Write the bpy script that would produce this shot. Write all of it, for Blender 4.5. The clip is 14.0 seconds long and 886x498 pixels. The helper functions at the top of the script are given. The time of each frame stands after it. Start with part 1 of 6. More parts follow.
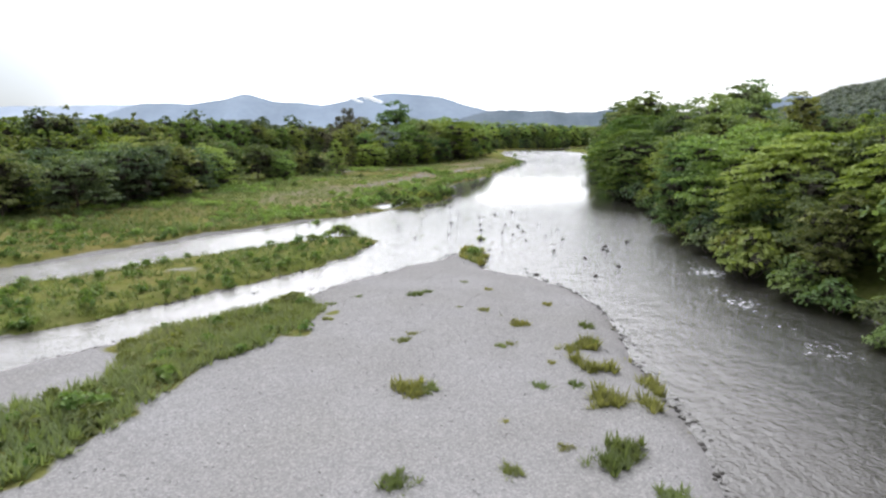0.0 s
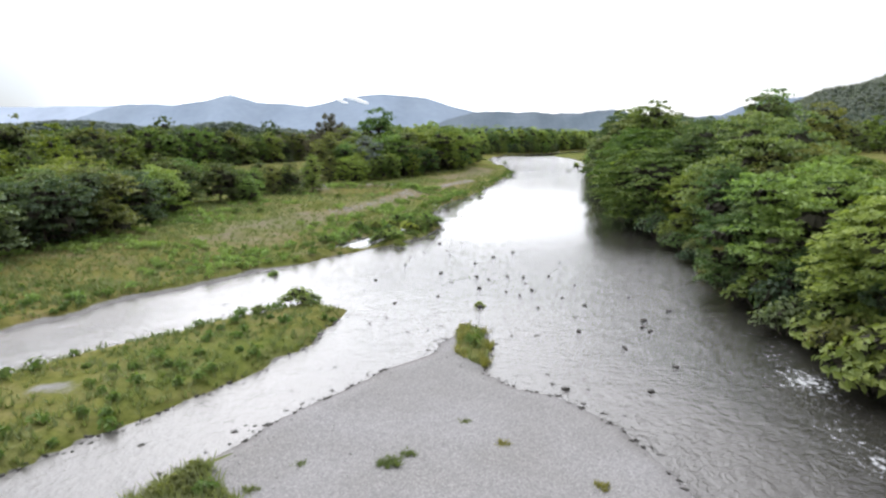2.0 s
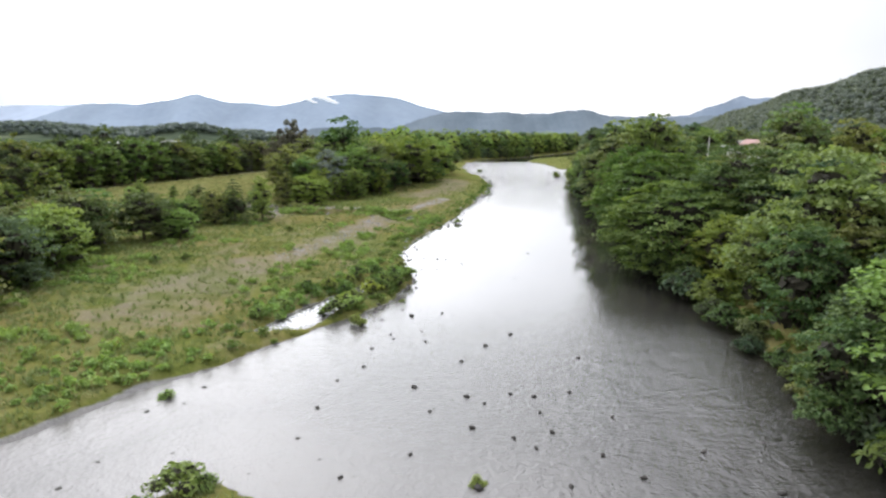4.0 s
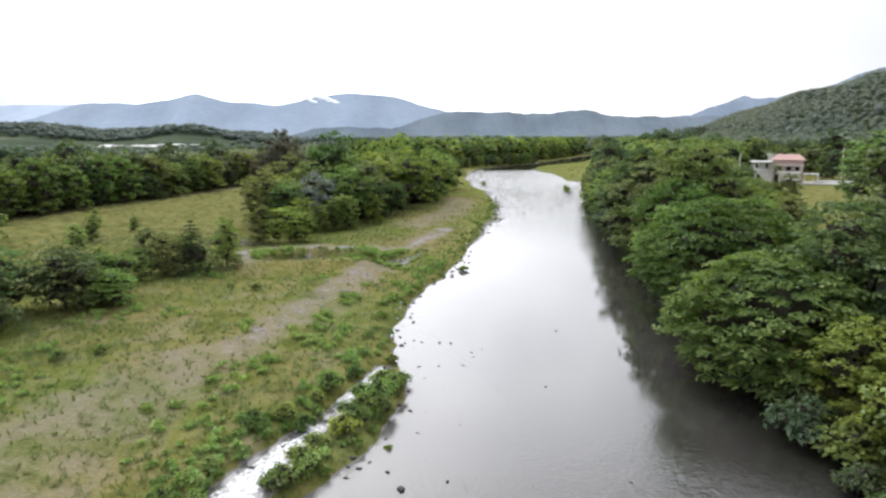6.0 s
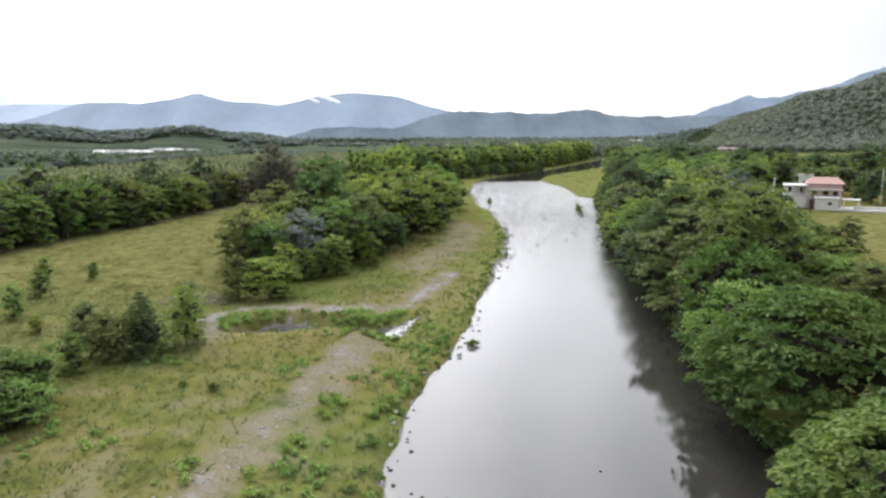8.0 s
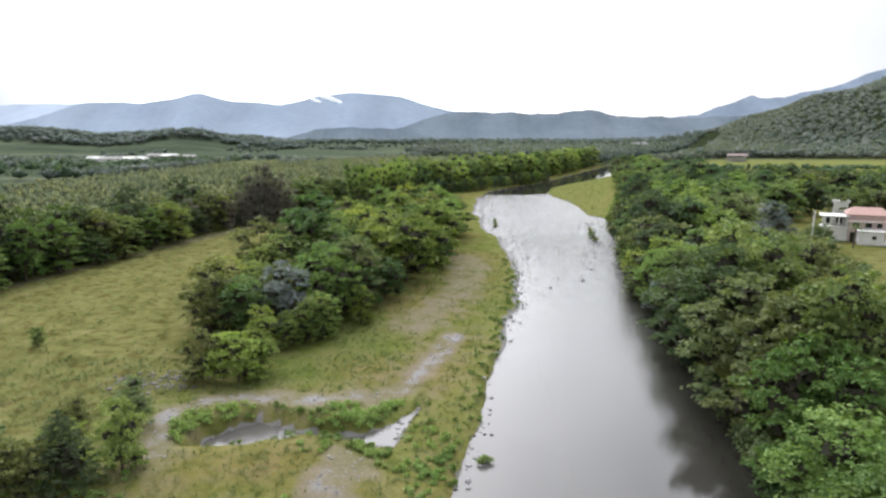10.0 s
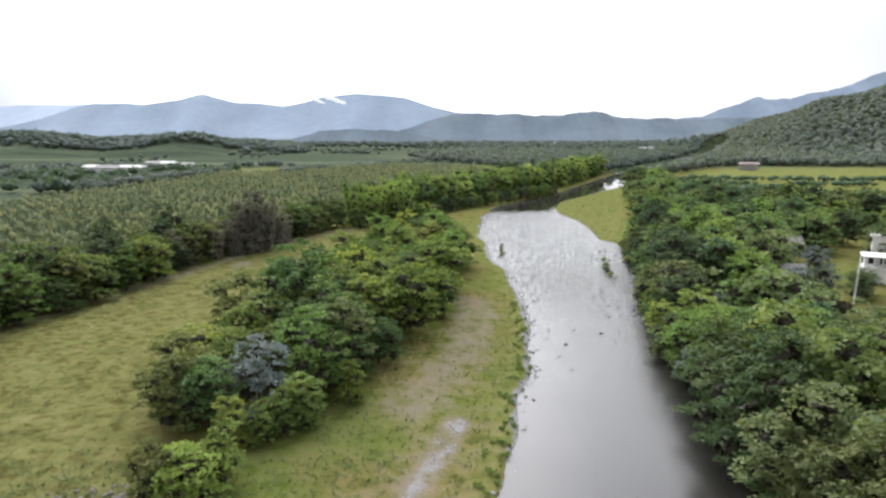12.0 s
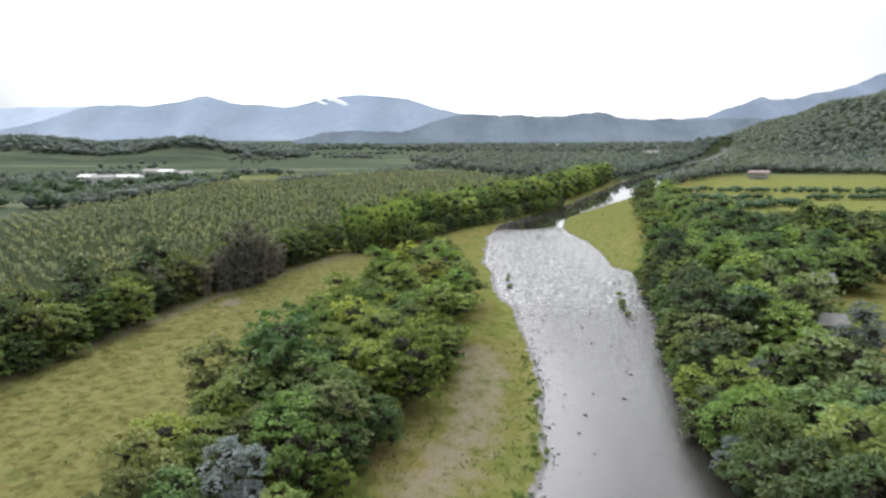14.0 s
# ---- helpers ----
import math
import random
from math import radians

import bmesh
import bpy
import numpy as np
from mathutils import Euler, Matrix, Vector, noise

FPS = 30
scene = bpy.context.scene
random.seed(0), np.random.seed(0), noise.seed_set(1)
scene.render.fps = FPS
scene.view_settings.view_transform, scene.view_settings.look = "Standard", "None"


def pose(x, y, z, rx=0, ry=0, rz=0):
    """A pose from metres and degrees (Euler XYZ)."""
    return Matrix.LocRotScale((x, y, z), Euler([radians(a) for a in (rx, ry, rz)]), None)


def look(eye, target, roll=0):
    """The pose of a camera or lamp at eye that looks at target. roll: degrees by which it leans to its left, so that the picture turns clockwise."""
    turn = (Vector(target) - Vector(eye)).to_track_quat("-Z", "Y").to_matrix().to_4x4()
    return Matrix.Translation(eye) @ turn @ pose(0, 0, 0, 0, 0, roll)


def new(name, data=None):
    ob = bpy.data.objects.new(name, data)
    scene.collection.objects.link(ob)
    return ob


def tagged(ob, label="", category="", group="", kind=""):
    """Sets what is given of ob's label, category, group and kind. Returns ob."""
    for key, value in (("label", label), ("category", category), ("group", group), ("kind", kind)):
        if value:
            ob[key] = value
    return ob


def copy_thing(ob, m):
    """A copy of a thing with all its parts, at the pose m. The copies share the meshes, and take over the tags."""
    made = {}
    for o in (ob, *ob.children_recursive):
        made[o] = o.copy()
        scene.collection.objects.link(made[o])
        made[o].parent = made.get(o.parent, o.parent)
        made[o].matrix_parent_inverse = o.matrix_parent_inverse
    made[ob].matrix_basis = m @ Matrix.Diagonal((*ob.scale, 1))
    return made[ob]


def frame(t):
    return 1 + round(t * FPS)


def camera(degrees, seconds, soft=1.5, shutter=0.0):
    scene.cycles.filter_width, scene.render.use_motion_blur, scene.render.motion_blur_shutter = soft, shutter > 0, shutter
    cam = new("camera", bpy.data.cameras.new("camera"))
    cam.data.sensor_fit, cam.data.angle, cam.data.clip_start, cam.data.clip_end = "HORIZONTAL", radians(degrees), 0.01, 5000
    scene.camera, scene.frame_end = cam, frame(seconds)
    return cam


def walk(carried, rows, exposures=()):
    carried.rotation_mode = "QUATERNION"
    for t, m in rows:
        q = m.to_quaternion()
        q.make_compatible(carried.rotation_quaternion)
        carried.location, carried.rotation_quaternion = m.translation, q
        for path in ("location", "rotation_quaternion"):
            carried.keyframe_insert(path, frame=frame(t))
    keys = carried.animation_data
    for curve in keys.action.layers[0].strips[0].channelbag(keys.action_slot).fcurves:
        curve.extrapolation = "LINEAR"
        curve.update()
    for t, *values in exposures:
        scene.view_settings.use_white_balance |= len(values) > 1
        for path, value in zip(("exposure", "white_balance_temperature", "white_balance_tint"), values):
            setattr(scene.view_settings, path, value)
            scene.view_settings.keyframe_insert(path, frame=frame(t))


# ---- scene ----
# ---- the camera and its flight ----
cam = camera(67.65, 14.0, soft=2.45)
# seconds, eye (x, y, z), yaw, pitch, roll
FLIGHT = [
    (0, 0.00, 0.00, 7.00, 0.00, -9.64, -0.03),
    (0.5, -0.01, 2.41, 7.38, -0.06, -9.63, -0.01),
    (1, -0.03, 4.97, 7.89, -0.08, -9.58, -0.02),
    (1.5, -0.04, 7.80, 8.40, -0.10, -9.59, -0.01),
    (2, -0.09, 10.77, 8.94, -1.20, -9.57, -0.01),
    (2.5, -0.04, 13.90, 9.51, -2.56, -9.54, 0.01),
    (3, -0.04, 17.26, 10.14, -3.63, -9.58, 0.03),
    (5.5, 0.74, 36.93, 13.78, -3.73, -9.65, -0.01),
    (6, 0.93, 40.53, 14.76, -3.63, -9.67, -0.01),
    (6.5, 1.08, 43.92, 15.76, -3.59, -9.70, 0.01),
    (7, 1.18, 47.24, 16.79, -3.54, -9.71, 0.01),
    (7.5, 1.33, 50.61, 17.97, -3.50, -9.74, 0.01),
    (8, 1.46, 53.98, 19.21, -3.46, -9.77, -0.01),
    (10.5, 2.30, 70.49, 25.19, -3.24, -9.83, -0.03),
    (11, 2.58, 73.56, 26.49, -3.15, -9.83, -0.03),
    (11.5, 2.83, 76.58, 27.86, -3.05, -9.80, -0.04),
    (12, 3.01, 79.59, 29.23, -2.96, -9.80, -0.04),
    (12.5, 3.14, 82.53, 30.61, -2.91, -9.80, -0.01),
    (13, 3.23, 85.38, 31.99, -2.85, -9.81, 0.01),
    (13.5, 3.31, 88.14, 33.44, -2.80, -9.80, 0.05),
    (14, 3.37, 90.83, 34.91, -2.75, -9.81, 0.08),
]
walk(cam, [(t, pose(x, y, z, 90 + pitch, roll, yaw)) for t, x, y, z, yaw, pitch, roll in FLIGHT])


# ---- light: a bright overcast sky with a weak, very soft sun ----
SUN_WAY, SKY_LOW, SKY_HIGH = (-0.142, 0.718, 0.682), 0.98, 6.8
world = bpy.data.worlds.new("overcast")
scene.world = world
world.use_nodes = True
wn, wl = world.node_tree.nodes, world.node_tree.links
wn.clear()
w_out = wn.new("ShaderNodeOutputWorld")
w_add = wn.new("ShaderNodeAddShader")
w_sky = wn.new("ShaderNodeTexSky")
w_sky.sky_type = "NISHITA"
w_sky.sun_disc = False
w_sky.sun_elevation, w_sky.sun_rotation = radians(43), radians(-11)
w_blue = wn.new("ShaderNodeBackground")
w_blue.inputs["Strength"].default_value = 0.012
w_cloud = wn.new("ShaderNodeBackground")
w_co = wn.new("ShaderNodeTexCoord")
w_noise = wn.new("ShaderNodeTexNoise")
w_noise.inputs["Scale"].default_value = 2.6
w_noise.inputs["Detail"].default_value = 6.0
w_ramp = wn.new("ShaderNodeValToRGB")
w_ramp.color_ramp.elements[0].position, w_ramp.color_ramp.elements[0].color = 0.3, (0.92, 0.94, 1.0, 1)
w_ramp.color_ramp.elements[1].position, w_ramp.color_ramp.elements[1].color = 0.6, (0.945, 0.953, 1.0, 1)
# the cloud is brightest round the hidden sun
w_dot = wn.new("ShaderNodeVectorMath")
w_dot.operation = "DOT_PRODUCT"
w_dot.inputs[1].default_value = Vector(SUN_WAY).normalized()
w_glow = wn.new("ShaderNodeMapRange")
w_glow.interpolation_type = "SMOOTHSTEP"
for key, v in (("From Min", 0.40), ("From Max", 1.0)):
    w_glow.inputs[key].default_value = v
w_peak = wn.new("ShaderNodeMath")
w_peak.operation = "POWER"
w_peak.inputs[1].default_value = 3.2
w_lift = wn.new("ShaderNodeMapRange")
for key, v in (("To Min", SKY_LOW), ("To Max", SKY_HIGH)):
    w_lift.inputs[key].default_value = v
w_mott = wn.new("ShaderNodeMath")
w_mott.operation = "MULTIPLY"
w_soft = wn.new("ShaderNodeMapRange")
for key, v in (("From Min", 0.3), ("From Max", 0.7), ("To Min", 0.8), ("To Max", 1.15)):
    w_soft.inputs[key].default_value = v
# a grey-blue cloud low over the far left range
w_left = wn.new("ShaderNodeVectorMath")
w_left.operation = "DOT_PRODUCT"
w_left.inputs[1].default_value = Vector((-0.555, 0.83, 0.062)).normalized()
w_dim = wn.new("ShaderNodeMapRange")
w_dim.interpolation_type = "SMOOTHSTEP"
for key, v in (("From Min", 0.982), ("From Max", 1.0), ("To Min", 1.0), ("To Max", 0.42)):
    w_dim.inputs[key].default_value = v
w_bank = wn.new("ShaderNodeMath")
w_bank.operation = "MULTIPLY"
wl.new(w_co.outputs["Generated"], w_left.inputs[0])
wl.new(w_left.outputs["Value"], w_dim.inputs["Value"])
wl.new(w_co.outputs["Generated"], w_noise.inputs["Vector"])
wl.new(w_co.outputs["Generated"], w_dot.inputs[0])
wl.new(w_dot.outputs["Value"], w_glow.inputs["Value"])
wl.new(w_noise.outputs["Fac"], w_ramp.inputs["Fac"])
wl.new(w_noise.outputs["Fac"], w_soft.inputs["Value"])
wl.new(w_glow.outputs["Result"], w_peak.inputs[0])
wl.new(w_peak.outputs[0], w_lift.inputs["Value"])
wl.new(w_lift.outputs["Result"], w_mott.inputs[0])
wl.new(w_soft.outputs["Result"], w_mott.inputs[1])
wl.new(w_mott.outputs[0], w_bank.inputs[0])
wl.new(w_dim.outputs["Result"], w_bank.inputs[1])
wl.new(w_bank.outputs[0], w_cloud.inputs["Strength"])
w_grey = wn.new("ShaderNodeMix")
w_grey.data_type = "RGBA"
w_grey.inputs[6].default_value = (0.80, 0.90, 1.0, 1)
wl.new(w_dim.outputs["Result"], w_grey.inputs["Factor"])
wl.new(w_ramp.outputs["Color"], w_grey.inputs[7])
wl.new(w_grey.outputs[2], w_cloud.inputs["Color"])
wl.new(w_sky.outputs["Color"], w_blue.inputs["Color"])
wl.new(w_blue.outputs[0], w_add.inputs[0])
wl.new(w_cloud.outputs[0], w_add.inputs[1])
wl.new(w_add.outputs[0], w_out.inputs["Surface"])

sun = new("sun", bpy.data.lights.new("sun", "SUN"))
sun.data.energy, sun.data.angle, sun.data.color = 0.55, radians(30), (1.0, 0.96, 0.9)
sun.matrix_world = look(Vector(SUN_WAY) * 100, (0, 0, 0))
scene.view_settings.exposure = 0.04

# ---- materials ----
def material(name, base, rough=0.9, spec=0.3):
    """A node material with a Principled surface; returns it with its nodes, links and shader."""
    m = bpy.data.materials.new(name)
    m.use_nodes = True
    n, l = m.node_tree.nodes, m.node_tree.links
    p = n["Principled BSDF"]
    p.inputs["Base Color"].default_value = (*base, 1)
    p.inputs["Roughness"].default_value = rough
    p.inputs["Specular IOR Level"].default_value = spec
    return m, n, l, p


def tex_noise(n, l, vec, scale, detail=4.0, rough=0.55):
    t = n.new("ShaderNodeTexNoise")
    t.inputs["Scale"].default_value, t.inputs["Detail"].default_value, t.inputs["Roughness"].default_value = scale, detail, rough
    if vec:
        l.new(vec, t.inputs["Vector"])
    return t.outputs["Fac"]


def ramp(n, l, fac, stops):
    r = n.new("ShaderNodeValToRGB")
    e = r.color_ramp.elements
    while len(e) < len(stops):
        e.new(0.5)
    for k, (pos, col) in zip(e, stops):
        k.position, k.color = pos, (*col, 1)
    l.new(fac, r.inputs["Fac"])
    return r.outputs["Color"]


def mixc(n, l, fac, a, b, kind="MIX"):
    m = n.new("ShaderNodeMix")
    m.data_type, m.blend_type = "RGBA", kind
    for sock, v in ((m.inputs["Factor"], fac), (m.inputs[6], a), (m.inputs[7], b)):
        if isinstance(v, (int, float)):
            sock.default_value = v
        elif isinstance(v, tuple):
            sock.default_value = (*v, 1)
        else:
            l.new(v, sock)
    return m.outputs[2]


def maths(n, l, op, a, b=None, clamp=False):
    m = n.new("ShaderNodeMath")
    m.operation, m.use_clamp = op, clamp
    for sock, v in zip(m.inputs, (a, b)):
        if v is None:
            continue
        if isinstance(v, (int, float)):
            sock.default_value = v
        else:
            l.new(v, sock)
    return m.outputs[0]


def attribute(n, name):
    a = n.new("ShaderNodeAttribute")
    a.attribute_name = name
    return a.outputs["Fac"]


def position(n):
    return n.new("ShaderNodeNewGeometry").outputs["Position"]


def bump(n, l, p, height, strength, distance):
    b = n.new("ShaderNodeBump")
    b.inputs["Distance"].default_value = distance
    if isinstance(strength, (int, float)):
        b.inputs["Strength"].default_value = strength
    else:
        l.new(strength, b.inputs["Strength"])
    l.new(height, b.inputs["Height"])
    l.new(b.outputs["Normal"], p.inputs["Normal"])


def ground_material():
    m, n, l, p = material("ground", (0.1, 0.12, 0.05), 1.0, 0.0)
    pos = position(n)
    big, mid, fine = tex_noise(n, l, pos, 0.06, 5), tex_noise(n, l, pos, 0.45, 6, 0.65), tex_noise(n, l, pos, 5.0, 5, 0.7)
    grass = ramp(n, l, mid, [(0.32, (0.102, 0.108, 0.040)), (0.46, (0.176, 0.167, 0.064)), (0.58, (0.214, 0.184, 0.098)), (0.70, (0.172, 0.170, 0.062))])
    tint = ramp(n, l, big, [(0.35, (0.72, 0.92, 0.62)), (0.65, (1.06, 0.98, 0.90))])
    grass = mixc(n, l, 1.0, grass, tint, "MULTIPLY")
    grass = mixc(n, l, 0.55, grass, ramp(n, l, fine, [(0.3, (0.25, 0.3, 0.2)), (0.7, (1.0, 1.0, 0.9))]), "MULTIPLY")
    pasture = ramp(n, l, mid, [(0.3, (0.087, 0.095, 0.035)), (0.5, (0.156, 0.157, 0.058)), (0.7, (0.208, 0.195, 0.086))])
    pasture = mixc(n, l, 0.75, pasture, ramp(n, l, tex_noise(n, l, pos, 0.8, 3, 0.5), [(0.36, (0.62, 0.52, 0.46)), (0.48, (1, 1, 1))]), "MULTIPLY")
    pasture = mixc(n, l, 0.4, pasture, ramp(n, l, fine, [(0.3, (0.3, 0.33, 0.2)), (0.7, (1, 1, 1))]), "MULTIPLY")
    grass = mixc(n, l, attribute(n, "pasture"), grass, pasture)
    # dark weeds and soil, with the shade between plants put into their colour
    grass = mixc(n, l, attribute(n, "floor_shade"), grass, ramp(n, l, mid, [(0.35, (0.026, 0.036, 0.018)), (0.65, (0.052, 0.066, 0.032))]))
    grass = mixc(n, l, attribute(n, "lush"), grass, ramp(n, l, mid, [(0.34, (0.100, 0.122, 0.034)), (0.52, (0.158, 0.172, 0.056)), (0.68, (0.190, 0.180, 0.076))]))
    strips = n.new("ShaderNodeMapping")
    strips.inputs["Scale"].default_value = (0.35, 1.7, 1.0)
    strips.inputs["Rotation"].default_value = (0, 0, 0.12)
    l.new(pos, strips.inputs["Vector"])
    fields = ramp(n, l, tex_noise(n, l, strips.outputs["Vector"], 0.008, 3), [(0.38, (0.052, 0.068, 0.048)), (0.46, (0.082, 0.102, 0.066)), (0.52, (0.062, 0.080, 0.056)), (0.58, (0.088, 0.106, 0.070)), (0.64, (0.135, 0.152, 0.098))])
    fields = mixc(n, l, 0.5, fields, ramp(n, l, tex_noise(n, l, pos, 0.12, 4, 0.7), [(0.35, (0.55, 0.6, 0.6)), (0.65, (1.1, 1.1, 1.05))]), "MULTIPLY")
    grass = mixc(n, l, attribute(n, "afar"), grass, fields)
    dry = ramp(n, l, fine, [(0.3, (0.130, 0.108, 0.084)), (0.7, (0.250, 0.213, 0.176))])
    dryness = maths(n, l, "SUBTRACT", maths(n, l, "ADD", attribute(n, "dry"), mid), 0.62)
    dryness = maths(n, l, "MULTIPLY", maths(n, l, "ADD", dryness, maths(n, l, "MULTIPLY", maths(n, l, "SUBTRACT", fine, 0.5), 0.35)), 2.4, True)
    col = mixc(n, l, maths(n, l, "MULTIPLY", dryness, 0.75), grass, dry)
    # river gravel: pale pebbles with darker joints
    vor = n.new("ShaderNodeTexVoronoi")
    vor.inputs["Scale"].default_value = 21.0
    l.new(pos, vor.inputs["Vector"])
    peb = ramp(n, l, vor.outputs["Color"], [(0.1, (0.192, 0.189, 0.190)), (0.5, (0.240, 0.235, 0.234)), (0.9, (0.305, 0.298, 0.294))])
    joint = ramp(n, l, vor.outputs["Distance"], [(0.25, (1, 1, 1)), (0.75, (0.88, 0.88, 0.88))])
    peb = mixc(n, l, 0.8, peb, joint, "MULTIPLY")
    peb = mixc(n, l, 0.35, peb, ramp(n, l, mid, [(0.3, (0.75, 0.73, 0.70)), (0.7, (1.08, 1.08, 1.08))]), "MULTIPLY")
    peb = mixc(n, l, 1.0, peb, ramp(n, l, tex_noise(n, l, pos, 0.16, 4), [(0.35, (0.95, 0.945, 0.935)), (0.65, (1.04, 1.04, 1.06))]), "MULTIPLY")
    gr = maths(n, l, "ADD", attribute(n, "gravel"), maths(n, l, "MULTIPLY", maths(n, l, "SUBTRACT", mid, 0.5), 0.9))
    gr = maths(n, l, "MULTIPLY", maths(n, l, "SUBTRACT", gr, 0.42), 6.0, True)
    col = mixc(n, l, gr, col, peb)
    wet = maths(n, l, "MULTIPLY", attribute(n, "wet"), 0.4)
    col = mixc(n, l, wet, col, mixc(n, l, 1.0, col, (0.35, 0.33, 0.3), "MULTIPLY"))
    l.new(col, p.inputs["Base Color"])
    h = maths(n, l, "ADD", maths(n, l, "MULTIPLY", fine, 0.8), maths(n, l, "MULTIPLY", vor.outputs["Distance"], -0.3))
    bump(n, l, p, h, 0.5, 0.09)
    return m


def water_material():
    m, n, l, p = material("river_water", (0.030, 0.032, 0.028), 0.04, 0.5)
    p.inputs["IOR"].default_value = 1.33
    pos = position(n)
    stretch = n.new("ShaderNodeMapping")
    stretch.inputs["Scale"].default_value = (1.0, 0.72, 1.0)
    l.new(pos, stretch.inputs["Vector"])
    v = stretch.outputs["Vector"]
    swell, chop, tiny = tex_noise(n, l, v, 0.35, 2), tex_noise(n, l, v, 4.2, 4, 0.6), tex_noise(n, l, v, 13.0, 3)
    riffle = attribute(n, "riffle")
    h = maths(n, l, "ADD", maths(n, l, "MULTIPLY", chop, 0.22), maths(n, l, "MULTIPLY", tiny, 0.06))
    broad = tex_noise(n, l, v, 0.9, 5, 0.7)
    h = maths(n, l, "ADD", h, maths(n, l, "MULTIPLY", broad, maths(n, l, "MULTIPLY", attribute(n, "rapid"), 1.5)))
    h = maths(n, l, "MULTIPLY", h, maths(n, l, "ADD", riffle, 0.03))
    h = maths(n, l, "ADD", h, maths(n, l, "MULTIPLY", swell, 0.06))
    bump(n, l, p, h, 1.0, 0.22)
    # gravel bed seen through shallows, paled further in place of sky reflection
    col = mixc(n, l, attribute(n, "shallow"), (0.022, 0.021, 0.018), (0.130, 0.122, 0.118))
    # white of real riffles, and of sky glare painted on calmer water
    foam_glare = maths(n, l, "MULTIPLY", maths(n, l, "SUBTRACT", maths(n, l, "ADD", attribute(n, "foam_glare"), tex_noise(n, l, v, 4.5, 6, 0.7)), 1.05), 4.0, True)
    white = maths(n, l, "ADD", maths(n, l, "MULTIPLY", attribute(n, "rapid"), 0.50), tex_noise(n, l, v, 0.9, 7, 0.75))
    foam_glare = maths(n, l, "MAXIMUM", foam_glare, maths(n, l, "MULTIPLY", maths(n, l, "SUBTRACT", white, 0.99), 2.4, True))
    col = mixc(n, l, foam_glare, col, (0.75, 0.77, 0.8))
    l.new(col, p.inputs["Base Color"])
    l.new(maths(n, l, "ADD", maths(n, l, "MULTIPLY", foam_glare, 0.6), maths(n, l, "ADD", maths(n, l, "MULTIPLY", riffle, 0.06), 0.03)), p.inputs["Roughness"])
    return m


def leaf_material(name, dark, light, through_light=0.3, vary=1.0):
    """Leaves: colour varies from tree to tree and from leaf to leaf; light passes partly through."""
    m, n, l, p = material(name, light, 0.6, 0.10)
    info, geo = n.new("ShaderNodeObjectInfo"), n.new("ShaderNodeNewGeometry")
    pos_n = tex_noise(n, l, geo.outputs["Position"], 0.35, 3)
    f = maths(n, l, "ADD", maths(n, l, "MULTIPLY", geo.outputs["Random Per Island"], 0.40), maths(n, l, "MULTIPLY", info.outputs["Random"], 0.50))
    f = maths(n, l, "ADD", f, maths(n, l, "MULTIPLY", maths(n, l, "SUBTRACT", pos_n, 0.5), 0.9), True)
    col = ramp(n, l, f, [(0.1, dark), (0.55, tuple((a + b) / 2 for a, b in zip(dark, light))), (0.95, light)])
    own = maths(n, l, "FRACT", maths(n, l, "MULTIPLY", info.outputs["Random"], 7.31))
    patch = tex_noise(n, l, geo.outputs["Position"], 0.11, 2)
    hue = maths(n, l, "ADD", maths(n, l, "MULTIPLY", own, 0.75), maths(n, l, "MULTIPLY", maths(n, l, "SUBTRACT", patch, 0.37), 1.0), True)
    col = mixc(n, l, vary, col, ramp(n, l, hue, [(0.1, (0.78, 0.94, 0.92)), (0.5, (1.0, 1.0, 1.0)), (0.9, (1.26, 1.12, 0.82))]), "MULTIPLY")
    l.new(col, p.inputs["Base Color"])
    tr = n.new("ShaderNodeBsdfTranslucent")
    l.new(mixc(n, l, 1.0, col, (1.3, 1.4, 0.6), "MULTIPLY"), tr.inputs["Color"])
    mx = n.new("ShaderNodeMixShader")
    mx.inputs[0].default_value = through_light
    l.new(p.outputs[0], mx.inputs[1])
    l.new(tr.outputs[0], mx.inputs[2])
    l.new(mx.outputs[0], n["Material Output"].inputs["Surface"])
    return m


def plain(name, a, b, scale=3.0, rough=0.85, spec=0.3, relief=0.02):
    """A mottled surface between two colours."""
    m, n, l, p = material(name, a, rough, spec)
    co = n.new("ShaderNodeTexCoord").outputs["Object"]
    f = tex_noise(n, l, co, scale, 6, 0.65)
    col = ramp(n, l, f, [(0.3, a), (0.7, b)])
    col = mixc(n, l, 0.35, col, ramp(n, l, tex_noise(n, l, co, scale * 9, 4), [(0.3, (0.6, 0.6, 0.6)), (0.7, (1.1, 1.1, 1.1))]), "MULTIPLY")
    l.new(col, p.inputs["Base Color"])
    bump(n, l, p, f, 0.6, relief)
    return m


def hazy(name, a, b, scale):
    """Woods on far slopes, so far that single trees merge: broad soft mottling and a finer one, with distance haze
    painted into the colours a and b.
    """
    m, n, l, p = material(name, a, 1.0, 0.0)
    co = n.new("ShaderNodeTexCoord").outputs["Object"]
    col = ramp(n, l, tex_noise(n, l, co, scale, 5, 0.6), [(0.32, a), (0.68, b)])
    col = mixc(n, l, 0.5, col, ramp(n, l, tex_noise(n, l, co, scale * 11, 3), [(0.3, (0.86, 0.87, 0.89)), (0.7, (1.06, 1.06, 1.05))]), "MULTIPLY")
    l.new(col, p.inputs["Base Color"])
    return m


